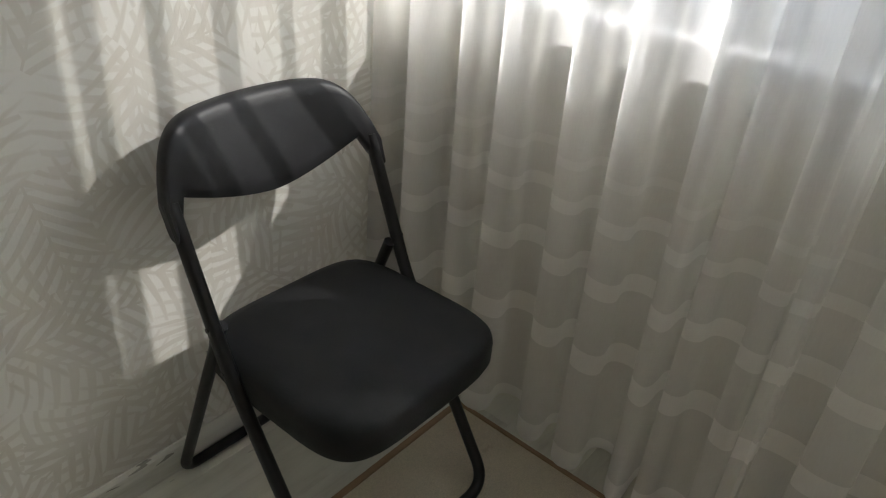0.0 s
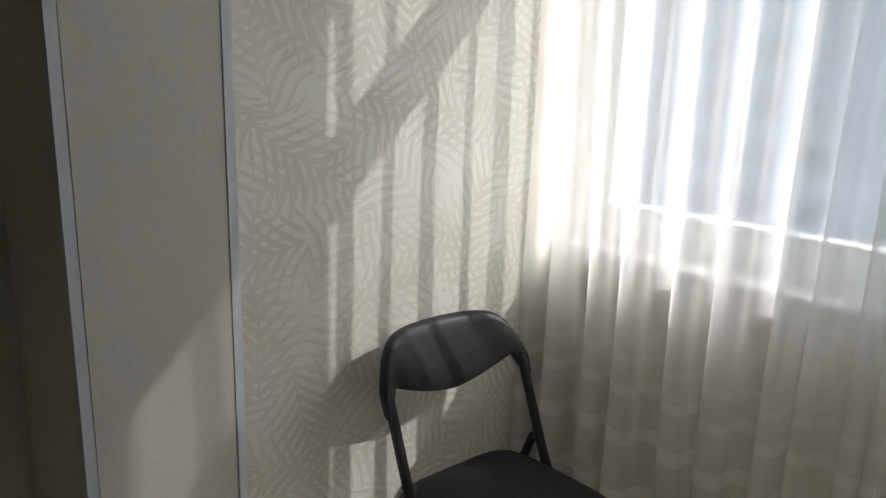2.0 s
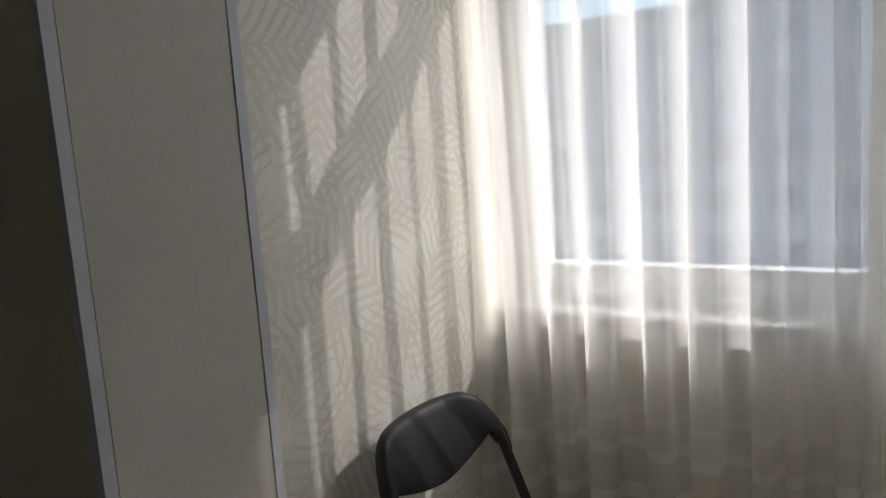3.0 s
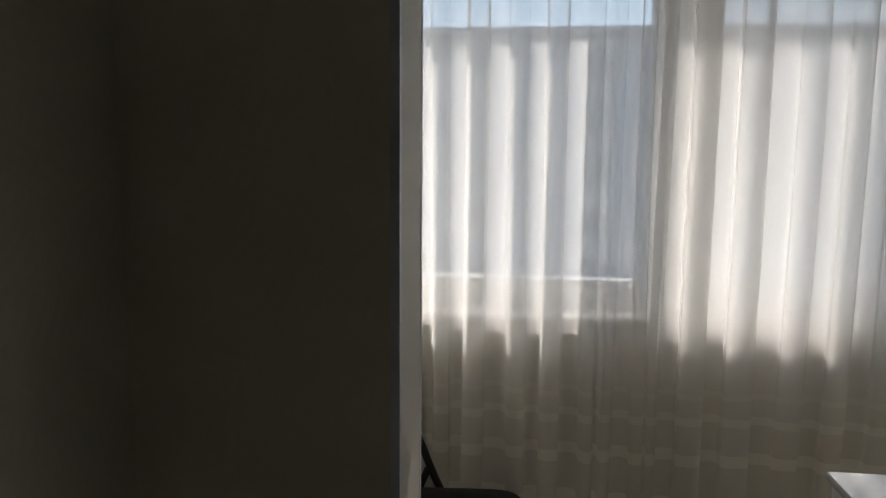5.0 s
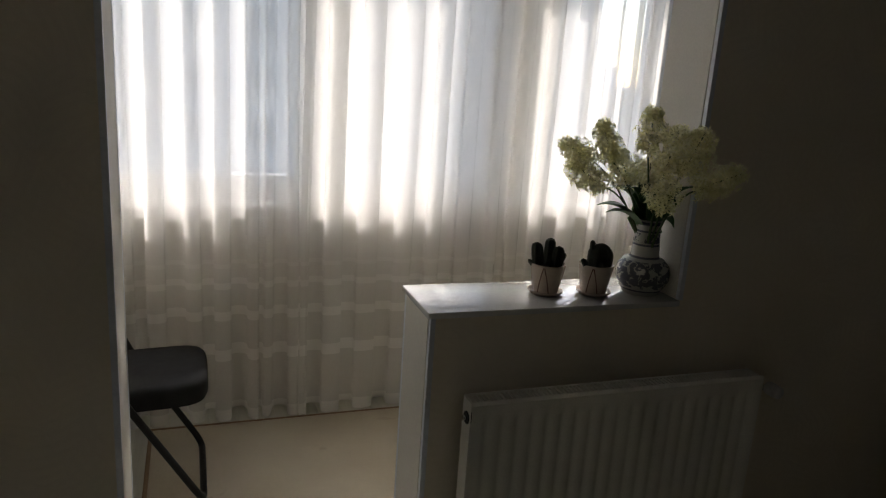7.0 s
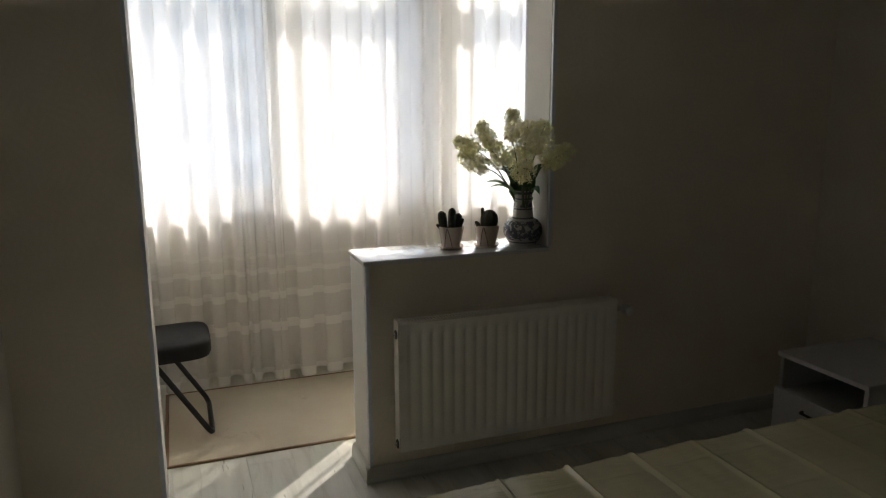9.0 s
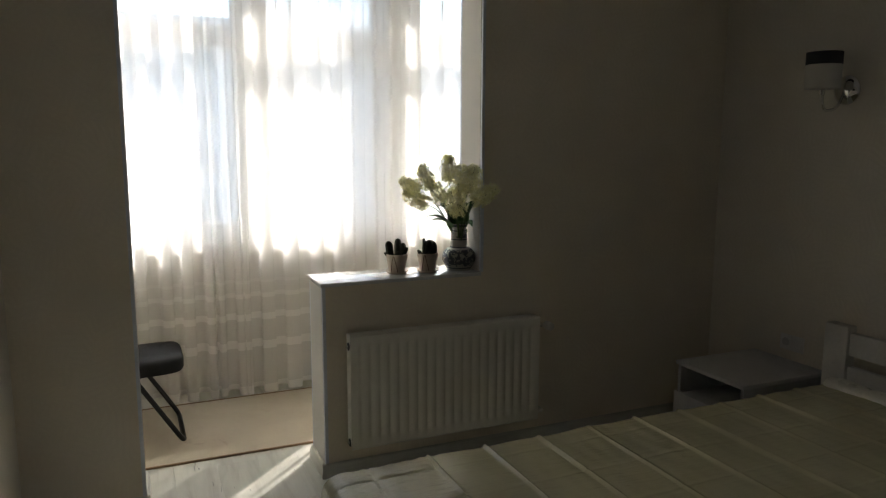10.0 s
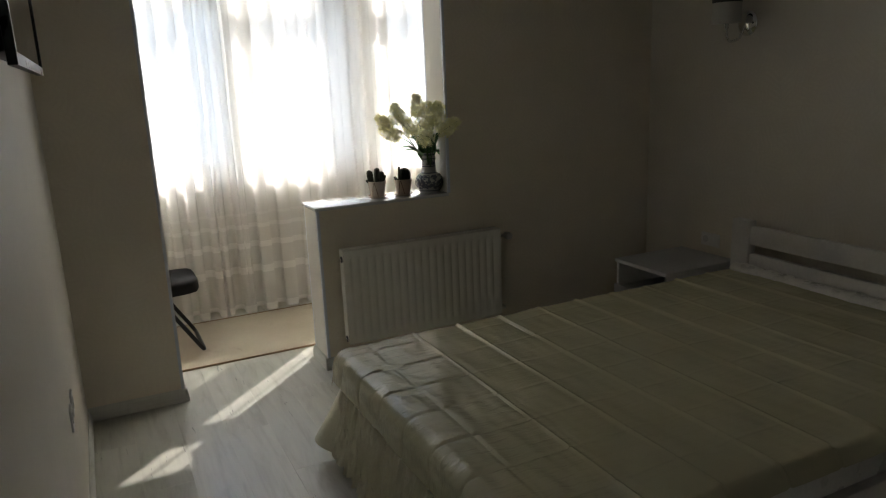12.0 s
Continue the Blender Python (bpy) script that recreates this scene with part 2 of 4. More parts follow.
def vase_glaze():
    """Off-white glaze with blue-grey painted bands and blotchy flowers."""
    m = Mat("painted_vase_glaze", 0.2)
    sep = m.node("ShaderNodeSeparateXYZ")
    m.link(m.node("ShaderNodeTexCoord").outputs["Object"], sep.inputs[0])
    z = sep.outputs[2]
    blot = m.math("GREATER_THAN", m.noise(42.0, detail=4, distort=1.0), 0.48)

    def between(a, b):
        return m.math("MULTIPLY", m.math("GREATER_THAN", z, a), m.math("LESS_THAN", z, b))
    belly = m.math("MULTIPLY", blot, between(0.918 + 0.025, 0.918 + 0.105))
    neck = m.math("MULTIPLY", blot, between(0.918 + 0.160, 0.918 + 0.188))
    lines = m.math("MAXIMUM", between(0.918 + 0.150, 0.918 + 0.156), m.math("MAXIMUM", between(0.918 + 0.192, 0.918 + 0.198), between(0.918 + 0.112, 0.918 + 0.118)))
    lines = m.math("MAXIMUM", lines, m.math("MAXIMUM", between(0.918 + 0.214, 0.918 + 0.224), between(0.918 + 0.012, 0.918 + 0.018)))
    mask = m.math("MULTIPLY", m.math("MAXIMUM", m.math("MAXIMUM", belly, neck), lines), 0.85)
    ground = m.ramp(m.noise(12), [(0.3, (0.34, 0.34, 0.33)), (0.7, (0.44, 0.44, 0.42))])
    m.color(m.mix(mask, ground, (0.055, 0.065, 0.10)))
    m.bump(m.noise(60), 0.1, 0.001)
    return m.m


def satin():
    """Pale champagne satin with soft pull wrinkles."""
    m = Mat("champagne_satin", 0.34)
    a = m.ramp(m.noise(2.2), [(0.3, (0.53, 0.49, 0.31)), (0.7, (0.61, 0.57, 0.38))])
    m.color(a)
    m.p.inputs["Sheen Weight"].default_value = 0.05
    m.rough(m.math("MULTIPLY_ADD", m.noise(4.0), 0.10, 0.16))
    sep = m.node("ShaderNodeSeparateXYZ")
    m.link(m.pos, sep.inputs[0])
    foot = m.math("MULTIPLY_ADD", m.math("LESS_THAN", sep.outputs[0], 0.90), 0.6, 0.4)
    pulls = m.noise(6.0, m.scaled((1.6, 7.0, 3.0)), detail=3, distort=0.5)
    wr = m.math("ADD", m.noise(5.0, m.scaled((1.0, 0.5, 1)), detail=2), m.math("MULTIPLY", pulls, foot))
    fine = m.noise(600.0, detail=2)
    m.bump(m.math("ADD", wr, m.math("MULTIPLY", fine, 0.03)), 0.6, 0.009)
    return m.m


def rug_weave():
    m = Mat("beige_rug_pile", 0.95)
    a = m.ramp(m.noise(3.0), [(0.3, (0.62, 0.54, 0.41)), (0.7, (0.72, 0.64, 0.50))])
    stain = m.math("GREATER_THAN", m.noise(5.0, detail=5, distort=1.0), 0.66)
    a = m.mix(m.math("MULTIPLY", stain, 0.25), a, (0.40, 0.30, 0.21))
    b = m.ramp(m.noise(500.0, detail=2), [(0.3, (0.75, 0.75, 0.75)), (0.7, (1, 1, 1))])
    m.color(m.mix(1.0, a, b, "MULTIPLY"))
    m.bump(m.noise(420.0, detail=3), 0.8, 0.003)
    return m.m


def clear_glass():
    m = Mat("window_glass", 0.0)
    g = m.node("ShaderNodeBsdfGlass")
    g.inputs["IOR"].default_value, g.inputs["Roughness"].default_value = 1.45, 0.0
    m.link(g.outputs[0], m.out.inputs["Surface"])
    return m.m


PETAL, VASE, SATIN, RUG, GLASS = petal_material(), vase_glaze(), satin(), rug_weave(), clear_glass()
RUG_EDGE = plain("rug_binding", (0.30, 0.20, 0.12), 0.9, fine=400, bump=0.6)

# ---- mesh helpers ----


def thing(name, at, label, category, group="", kind=""):
    ob = new(name)
    ob.location = at
    ob.empty_display_size = 0.05
    return tagged(ob, label, category, group, kind)


def mesh_of(name, bm, material, smooth=True):
    bmesh.ops.recalc_face_normals(bm, faces=bm.faces)
    me = bpy.data.meshes.new(name)
    bm.to_mesh(me)
    bm.free()
    me.materials.append(material)
    if smooth:
        me.shade_smooth()
        me.set_sharp_from_angle(angle=radians(38))
    return me


def part(name, bm, material, parent, label="", smooth=True):
    """One mesh under a thing or a part; its points are given in world metres."""
    ob = new(name, mesh_of(name, bm, material, smooth))
    ob.parent = parent
    if parent.type == "EMPTY":
        ob.matrix_parent_inverse = Matrix.Translation(parent.location).inverted()
    return tagged(ob, label)


def solid(name, bm, material, label, category="", kind="", group="", smooth=True):
    return tagged(new(name, mesh_of(name, bm, material, smooth)), label, category, group, kind)


def add_box(bm, a, b, bevel=0.0, seg=2):
    m = Matrix.Translation([(p + q) / 2 for p, q in zip(a, b)]) @ Matrix.Diagonal([abs(q - p) for p, q in zip(a, b)] + [1])
    made = bmesh.ops.create_cube(bm, size=1, matrix=m)["verts"]
    if bevel:
        edges = list({e for v in made for e in v.link_edges})
        bmesh.ops.bevel(bm, geom=edges, offset=bevel, segments=seg, profile=0.5, affect="EDGES", clamp_overlap=True)
    return bm


def box(a, b, bevel=0.0, seg=2):
    return add_box(bmesh.new(), a, b, bevel, seg)


def boxes(*pairs, bevel=0.0):
    bm = bmesh.new()
    for a, b in pairs:
        add_box(bm, a, b, bevel)
    return bm


def rings(bm, loops, close=True, cap=True):
    """Skin a row of vertex loops."""
    rows = [[bm.verts.new(p) for p in loop] for loop in loops]
    n = len(rows[0])
    for r, s in zip(rows, rows[1:]):
        for i in range(n if close else n - 1):
            j = (i + 1) % n
            bm.faces.new((r[i], r[j], s[j], s[i]))
    if cap and close:
        bm.faces.new(list(reversed(rows[0])))
        bm.faces.new(rows[-1])
    return bm


def rounded_path(points, radius, seg=6):
    """A polyline with its inner corners rounded."""
    pts = [Vector(p) for p in points]
    out = [pts[0]]
    for a, b, c in zip(pts, pts[1:], pts[2:]):
        u, v = (a - b), (c - b)
        r = min(radius, u.length * 0.45, v.length * 0.45)
        p, q = b + u.normalized() * r, b + v.normalized() * r
        for i in range(seg + 1):
            k = i / seg
            out.append(p * (1 - k) ** 2 + b * 2 * k * (1 - k) + q * k * k)
    return out + [pts[-1]]


def tube(points, r, n=12, bm=None, taper=None):
    bm = bm or bmesh.new()
    pts = [Vector(p) for p in points]
    loops, side = [], None
    for i, p in enumerate(pts):
        d = (pts[min(i + 1, len(pts) - 1)] - pts[max(i - 1, 0)]).normalized()
        if side is None:
            side = d.orthogonal().normalized()
        side = (side - d * side.dot(d)).normalized()
        up = d.cross(side)
        rr = r if taper is None else r + (taper - r) * i / (len(pts) - 1)
        loops.append([p + (side * math.cos(a) + up * math.sin(a)) * rr for a in [2 * math.pi * k / n for k in range(n)]])
    return rings(bm, loops)


def lathe(at, profile, n=40, bm=None):
    bm = bm or bmesh.new()
    c = Vector(at)
    return rings(bm, [[c + Vector((r * math.cos(a), r * math.sin(a), z)) for a in [2 * math.pi * k / n for k in range(n)]] for r, z in profile])


# ---- structure ----
WALL_X, LOG_X, RIGHT_X = -0.45, -0.318, 3.05     # bedroom's window-side left wall, loggia's left wall, headboard wall
DEEP, END_X, JAMB_X, SILL_Z = 0.238, 0.772, 1.56, 0.917
BACK_Y, WIN_Y, TOP = -4.2, 1.47, 2.72

floor = solid("floor", box((WALL_X - 0.2, BACK_Y - 0.2, -0.12), (RIGHT_X + 0.2, 1.75, -0.012)), REVEAL, "white-washed grey wooden plank floor", "floor", "structure")
solid("ceiling", box((WALL_X - 0.2, BACK_Y - 0.2, TOP), (RIGHT_X + 0.2, 1.56, TOP + 0.08)), CEIL, "plain white painted ceiling", "ceiling", "structure")
solid("wall_west", box((WALL_X - 0.2, BACK_Y - 0.2, -0.012), (WALL_X, 0.0, TOP)), PAPER_SIDE, "beige leaf-embossed wallpapered bedroom wall", "wall", "structure")
solid("wall_east", box((RIGHT_X, BACK_Y - 0.2, -0.012), (RIGHT_X + 0.2, 1.75, TOP)), PAPER_SIDE, "beige wallpapered wall behind the bed's headboard", "wall", "structure")
# never in view: set near and made white to bounce light onto the north wall
solid("wall_south", box((WALL_X, BACK_Y - 0.2, -0.012), (RIGHT_X, BACK_Y, TOP)), CEIL, "unseen bedroom wall, white to bounce light back", "wall", "structure")
solid("wall_pier", box((WALL_X - 0.2, 0.0, -0.012), (-0.002, DEEP, TOP)), PAPER, "narrow beige wallpapered pier beside the loggia opening", "wall", "structure")
solid("wall_half", box((END_X, 0.0, -0.012), (JAMB_X, DEEP, SILL_Z - 0.018)), PAPER, "low beige half wall under the white sill", "wall", "structure")
solid("wall_north", boxes(((JAMB_X, 0.0, -0.012), (RIGHT_X, DEEP, TOP)), ((-0.002, 0.0, 2.5), (JAMB_X, DEEP, TOP))), PAPER, "beige wallpapered wall between bedroom and loggia", "wall", "structure")
solid("wall_loggia_west", box((WALL_X - 0.2, DEEP, -0.012), (LOG_X, 1.75, TOP)), PALM, "loggia end wall with pale palm-leaf wallpaper", "wall", "structure")
# painted reveals, a few millimetres proud of the wall
solid("reveal_west", box((-0.002, 0.014, 0.0), (0.002, DEEP - 0.014, 2.5)), REVEAL, "cream painted reveal of the opening", "wall", "structure")
solid("reveal_half_wall", box((END_X - 0.004, 0.016, 0.0), (END_X, DEEP - 0.016, SILL_Z - 0.018)), REVEAL, "cream painted end of the half wall", "wall", "structure")
solid("reveal_east", box((JAMB_X - 0.004, 0.016, SILL_Z), (JAMB_X, DEEP - 0.016, 2.5)), REVEAL, "cream painted window reveal", "wall", "structure")


def corner_trim(name, x, y, sx, sy, z0, z1, w=0.022):
    """An L of white plastic on an outer corner; sx, sy point into the wall."""
    e = 0.003
    bm = boxes(((x - sx * e, y - sy * e, z0), (x + sx * 0.0, y + sy * w, z1)), ((x, y - sy * e, z0), (x + sx * w, y, z1)))
    return solid(name, bm, TRIM, "white plastic corner trim", "trim", "structure", smooth=False)


corner_trim("trim_pier_front", 0.0, 0.0, -1, 1, 0.0, 2.5, 0.012)
corner_trim("trim_pier_back", 0.0, DEEP, -1, -1, 0.0, 2.5, 0.012)
corner_trim("trim_half_front", END_X, 0.0, 1, 1, 0.0, SILL_Z - 0.02, 0.012)
corner_trim("trim_half_back", END_X, DEEP, 1, -1, 0.0, SILL_Z - 0.02, 0.012)
corner_trim("trim_jamb_front", JAMB_X, 0.0, 1, 1, SILL_Z, 2.5, 0.012)
corner_trim("trim_jamb_back", JAMB_X, DEEP, 1, -1, SILL_Z, 2.5, 0.012)
solid("window_sill", box((END_X - 0.012, -0.010, SILL_Z - 0.018), (JAMB_X - 0.001, DEEP + 0.01, SILL_Z), 0.003), SILL, "glossy white sill on the half wall", "sill", "structure")


def skirting(name, a, b, out, material):
    """A moulded skirting board from a to b on the floor; out points into the room."""
    prof = [(0, 0), (0.016, 0), (0.017, 0.012), (0.014, 0.045), (0.010, 0.060), (0.004, 0.068), (0, 0.068)]
    a, b, o = Vector((*a, 0)), Vector((*b, 0)), Vector((*out, 0))
    bm = rings(bmesh.new(), [[p + o * d + Vector((0, 0, h)) for d, h in prof] for p in (a, b)])
    return solid(name, bm, material, "white-washed wooden skirting board", "skirting", "structure", smooth=False)


skirting("baseboard_pier", (WALL_X, -0.001), (0.016, -0.001), (0, -1), SKIRT_X)
skirting("baseboard_reveal", (0.004, -0.016), (0.004, DEEP + 0.004), (1, 0), SKIRT_Y)
skirting("baseboard_loggia", (LOG_X + 0.001, DEEP + 0.02), (LOG_X + 0.001, 1.45), (1, 0), SKIRT_Y)
skirting("baseboard_west", (WALL_X + 0.001, BACK_Y), (WALL_X + 0.001, -0.018), (1, 0), SKIRT_Y)
skirting("baseboard_half_end", (END_X - 0.005, -0.016), (END_X - 0.005, DEEP + 0.004), (-1, 0), SKIRT_Y)
skirting("baseboard_north", (END_X - 0.02, -0.001), (RIGHT_X, -0.001), (0, -1), SKIRT_X)
skirting("baseboard_east", (RIGHT_X - 0.001, BACK_Y), (RIGHT_X - 0.001, -0.018), (-1, 0), SKIRT_Y)

# ---- loggia window wall ----
solid("wall_parapet", boxes(((LOG_X, WIN_Y - 0.02, -0.012), (RIGHT_X, 1.70, 0.925)), ((LOG_X, WIN_Y, 2.645), (RIGHT_X, 1.545, TOP)), ((1.60, WIN_Y, 0.925), (1.72, 1.62, 2.645))),
      PARAPET, "ochre painted loggia parapet with pillars between the windows", "wall", "structure")
solid("loggia_sill", box((LOG_X, 1.345, 0.925), (RIGHT_X, WIN_Y + 0.01, 0.945), 0.003), PVC, "white plastic loggia window sill", "sill", "structure")


def loggia_window(name, x0, x1, leaves):
    """A white PVC window: outer frame, transom with fanlights above, and sashes."""
    w = thing(name, ((x0 + x1) / 2, WIN_Y + 0.04, 0.945), "white plastic-framed loggia window with fanlights", "window", kind="structure")
    y0, y1 = WIN_Y + 0.005, WIN_Y + 0.065
    part("window_frame", boxes(((x0, y0, 0.945), (x1, y1, 0.995)), ((x0, y0, 2.585), (x1, y1, 2.645)), ((x0, y0, 0.995), (x0 + 0.055, y1, 2.585)),
                               ((x1 - 0.055, y0, 0.995), (x1, y1, 2.585)), ((x0 + 0.055, y0, 2.14), (x1 - 0.055, y1, 2.19))), PVC, w, smooth=False)
    step = (x1 - x0 - 0.11) / leaves
    for i in range(leaves):
        a, b = x0 + 0.055 + i * step + 0.003, x0 + 0.055 + (i + 1) * step - 0.003
        for low, high, foot, head in ((0.997, 2.138, 0.055, 0.04), (2.192, 2.583, 0.03, 0.05)):
            s = part("sash", boxes(((a, y0 - 0.012, low), (b, y1 - 0.01, low + foot)), ((a, y0 - 0.012, high - head), (b, y1 - 0.01, high)),
                                   ((a, y0 - 0.012, low + foot), (a + 0.05, y1 - 0.01, high - head)), ((b - 0.05, y0 - 0.012, low + foot), (b, y1 - 0.01, high - head))), PVC, w, smooth=False)
            g = part("pane", box((a + 0.048, y0 + 0.02, low + foot - 0.003), (b - 0.048, y0 + 0.026, high - head + 0.002)), GLASS, s, "clear glass pane", smooth=False)
            g.visible_shadow = False
    return w


loggia_window("window_1", LOG_X, 0.718, 1)
loggia_window("window_2", 0.722, 1.60, 1)
loggia_window("window_3", 1.72, RIGHT_X, 2)


# ---- outside ----
solid("ground", box((-400, 4, -18.5), (400, 900, -18.0)), GROUND, "flat hazy ground far below the window", "ground", "structure")


def apartment_block(x0, x1, y, base, roof, label, wall_mat):
    h = thing("apartment_building", ((x0 + x1) / 2, y + 6, base), label, "building", "blocks across the street")
    part("wall", box((x0, y, base), (x1, y + 12, roof)), wall_mat, h, smooth=False)
    part("roof", boxes(((x0 - 0.4, y - 0.4, roof), (x1 + 0.4, y + 12.4, roof + 0.5)), ((x0 + 4, y + 3, roof + 0.5), (x0 + 8, y + 7, roof + 2.6))), FACADE, h, smooth=False)
    me = mesh_of("window", boxes(((-0.75, -0.06, 0.0), (0.75, 0.0, 1.5))), DARK_PANE, False)
    frame_me = mesh_of("frame", boxes(((-0.82, -0.1, -0.07), (0.82, -0.02, 0.0)), ((-0.04, -0.1, 0.0), (0.04, -0.03, 1.5))), PVC, False)
    z = roof - 2.4
    while z > max(base, roof - 15):
        x = x0 + 2
        while x < x1 - 1.5:
            for m, nm in ((me, "window"), (frame_me, "frame")):
                o = new(nm, m)
                o.parent = h
                o.matrix_parent_inverse = Matrix.Translation(h.location).inverted()
                o.location = (x, y, z)
            x += 3.4
        z -= 3.0
    return h


apartment_block(-42, 26, 42, -18, 8.2, "grey-blue apartment block across the street", FACADE)
apartment_block(34, 90, 62, -18, 0.6, "low pale apartment block farther away", FACADE_WARM)


# ---- curtain ----
def voile_panel(x0, x1, yc, fold, seed, depth, stop=9.0):
    """One hanging width of voile with loose folds that overlap here and there; it ends at stop."""
    rnd = random.Random(seed)
    edges, x = [x0], x0
    while x < x1 - fold * 0.6:
        x += fold * rnd.uniform(0.62, 1.5)
        edges.append(min(x, x1))
    edges[-1] = x1
    amp = [depth * rnd.uniform(0.55, 1.15) for _ in edges]
    lap = [rnd.uniform(0.5, 1.3) for _ in edges]
    lean = [rnd.uniform(-0.02, 0.02) for _ in edges]
    per, rows = 22, 24
    bm = bmesh.new()
    grid = []
    for k in range(rows + 1):
        z = 0.028 + (2.66 - 0.028) * k / rows
        low = max(0.0, 1 - z / 1.6)
        row = []
        for i in range((len(edges) - 1) * per + 1):
            f, t = divmod(i, per)
            if f == len(edges) - 1:
                f, t = f - 1, per
            t /= per
            w = edges[f + 1] - edges[f]
            s = t * t * (3 - 2 * t)
            a = amp[f] * (1 - s) + amp[f + 1] * s
            b = (lap[f] * (1 - s) + lap[f + 1] * s) * 0.13 * w
            px = edges[f] + w * t + b * math.sin(4 * math.pi * t) + (lean[f] * (1 - s) + lean[f + 1] * s) * low
            py = yc - a * (0.8 + 0.35 * low) * math.cos(2 * math.pi * t) + 0.006 * math.sin(7 * px + 3 * z)
            dz = 0.012 * math.cos(2 * math.pi * t) * (1 if k == 0 else 0)
            row.append(bm.verts.new((min(max(px, x0 - 0.004), RIGHT_X - 0.01), py, z - dz)))
        grid.append(row)
    for r, s in zip(grid, grid[1:]):
        for i in range(len(r) - 1):
            if r[i + 1].co.x < stop:
                bm.faces.new((r[i], r[i + 1], s[i + 1], s[i]))
    bmesh.ops.delete(bm, geom=[v for v in bm.verts if not v.link_faces], context="VERTS")
    return bm


curtain = thing("curtain", (1.3, 1.27, 2.67), "sheer white voile curtain with woven bands, drawn closed", "curtain")
part("voile_panel", voile_panel(LOG_X + 0.006, 0.63, 1.268, 0.092, 5, 0.048), SHEER, curtain)
part("voile_panel", voile_panel(0.61, RIGHT_X - 0.02, 1.284, 0.128, 11, 0.032), SHEER, curtain)
# the first width goes on in front of the second, lying in its folds
part("voile_panel", voile_panel(0.61, RIGHT_X - 0.02, 1.262, 0.128, 11, 0.032, 1.50), SHEER, curtain)
part("curtain_track", boxes(((LOG_X, 1.20, 2.672), (RIGHT_X, 1.335, 2.716))), PVC, curtain, "white ceiling curtain track", smooth=False)

# ---- rug ----
rug = thing("rug", (0.6, 0.8, 0.0), "thin beige loggia rug with a brown bound edge", "rug")
part("rug_surface", box((0.004, 0.415, 0.0), (2.4, 1.222, 0.009), 0.003), RUG, rug)
part("binding", boxes(((-0.012, 0.403, 0.0), (2.41, 0.4145, 0.011)), ((-0.012, 1.2225, 0.0), (2.41, 1.234, 0.011)), ((-0.012, 0.4145, 0.0), (0.0035, 1.2225, 0.011)), bevel=0.003), RUG_EDGE, rug, "brown stitched binding")


# ---- folding chair ----
def folding_chair():
    cy, half = 0.866, 0.212
    c = thing("folding_chair", (-0.05, cy, 0.0), "black folding chair with padded vinyl seat, against the papered wall", "chair")
    top, knee, foot = (-0.170, 0.700), (-0.060, 0.43), (0.196, 0.0125)
    pts = [(top[0], cy - half, top[1]), (knee[0], cy - half, knee[1]), (foot[0], cy - half, foot[1]),
           (foot[0], cy + half, foot[1]), (knee[0], cy + half, knee[1]), (top[0], cy + half, top[1])]
    part("front_frame", tube(rounded_path(pts, 0.055, 8), 0.0125), BLACK_STEEL, c)
    h2 = half - 0.002
    pts = [(-0.094, cy - h2 + 0.014, 0.498), (-0.288, cy - h2, 0.0125), (-0.288, cy + h2, 0.0125), (-0.094, cy + h2 - 0.014, 0.498)]
    part("rear_frame", tube(rounded_path(pts, 0.042, 8), 0.0115), BLACK_STEEL, c)
    # seat pad: superellipse rings, domed
    mid, hx, hy = 0.010, 0.208, 0.204
    loops = []
    for k, (s, z) in enumerate(((0.90, 0.374), (0.975, 0.379), (1.0, 0.392), (1.0, 0.426), (0.985, 0.440), (0.95, 0.449), (0.86, 0.455), (0.6, 0.460), (0.25, 0.462))):
        loop = []
        for i in range(56):
            a = 2 * math.pi * i / 56
            ca, sa = math.cos(a), math.sin(a)
            e = 2 / 5.0
            x, y = hx * s * math.copysign(abs(ca) ** e, ca), hy * s * math.copysign(abs(sa) ** e, sa)
            loop.append((mid + x, cy + y, z - 0.008 + 0.035 * x))
        loops.append(loop)
    part("seat", rings(bmesh.new(), loops), BLACK_VINYL, c, "padded black vinyl seat")
    # backrest shell: bowed, drooping in the middle, with sleeves over the tubes
    loops = []
    n = 48
    for i in range(n + 1):
        v = -1 + 2 * i / n
        y = cy + v * (half + 0.012)
        zt = 0.815 - 0.012 * v * v - 0.10 * abs(v) ** 7.5
        zb = 0.648 + 0.070 * abs(v) ** 1.7 - 0.075 * max(0.0, (abs(v) - 0.86) / 0.14) ** 0.5
        back = 0.038 * (1 - v * v)
        loop = []
        for k in range(16):
            a = 2 * math.pi * k / 16
            ca, sa = math.cos(a), math.sin(a)
            zz = (zt + zb) / 2 + (zt - zb) / 2 * math.copysign(abs(sa) ** 0.45, sa)
            th = 0.0155 * math.copysign(abs(ca) ** 0.6, ca) * (1.0 if zz < zt - 0.02 else 1.15)
            loop.append((-0.188 - back - (zz - 0.745) * 0.38 + th, y, zz))
        loops.append(loop)
    part("backrest", rings(bmesh.new(), loops), BLACK_PLASTIC, c, "curved glossy black plastic backrest")
    for s in (-1, 1):
        y = cy + s * half
        part("bracket", box((-0.15, y - s * 0.016 - 0.002, 0.388), (-0.03, y - s * 0.016 + 0.002, 0.412), 0.001), BLACK_STEEL, c)
        for p in ((-0.060, 0.432), (-0.090, 0.505)):
            part("rivet", tube([(p[0], y, p[1]), (p[0], y + s * 0.0140, p[1])], 0.0045, 10), BLACK_STEEL, c)
    return c


folding_chair()


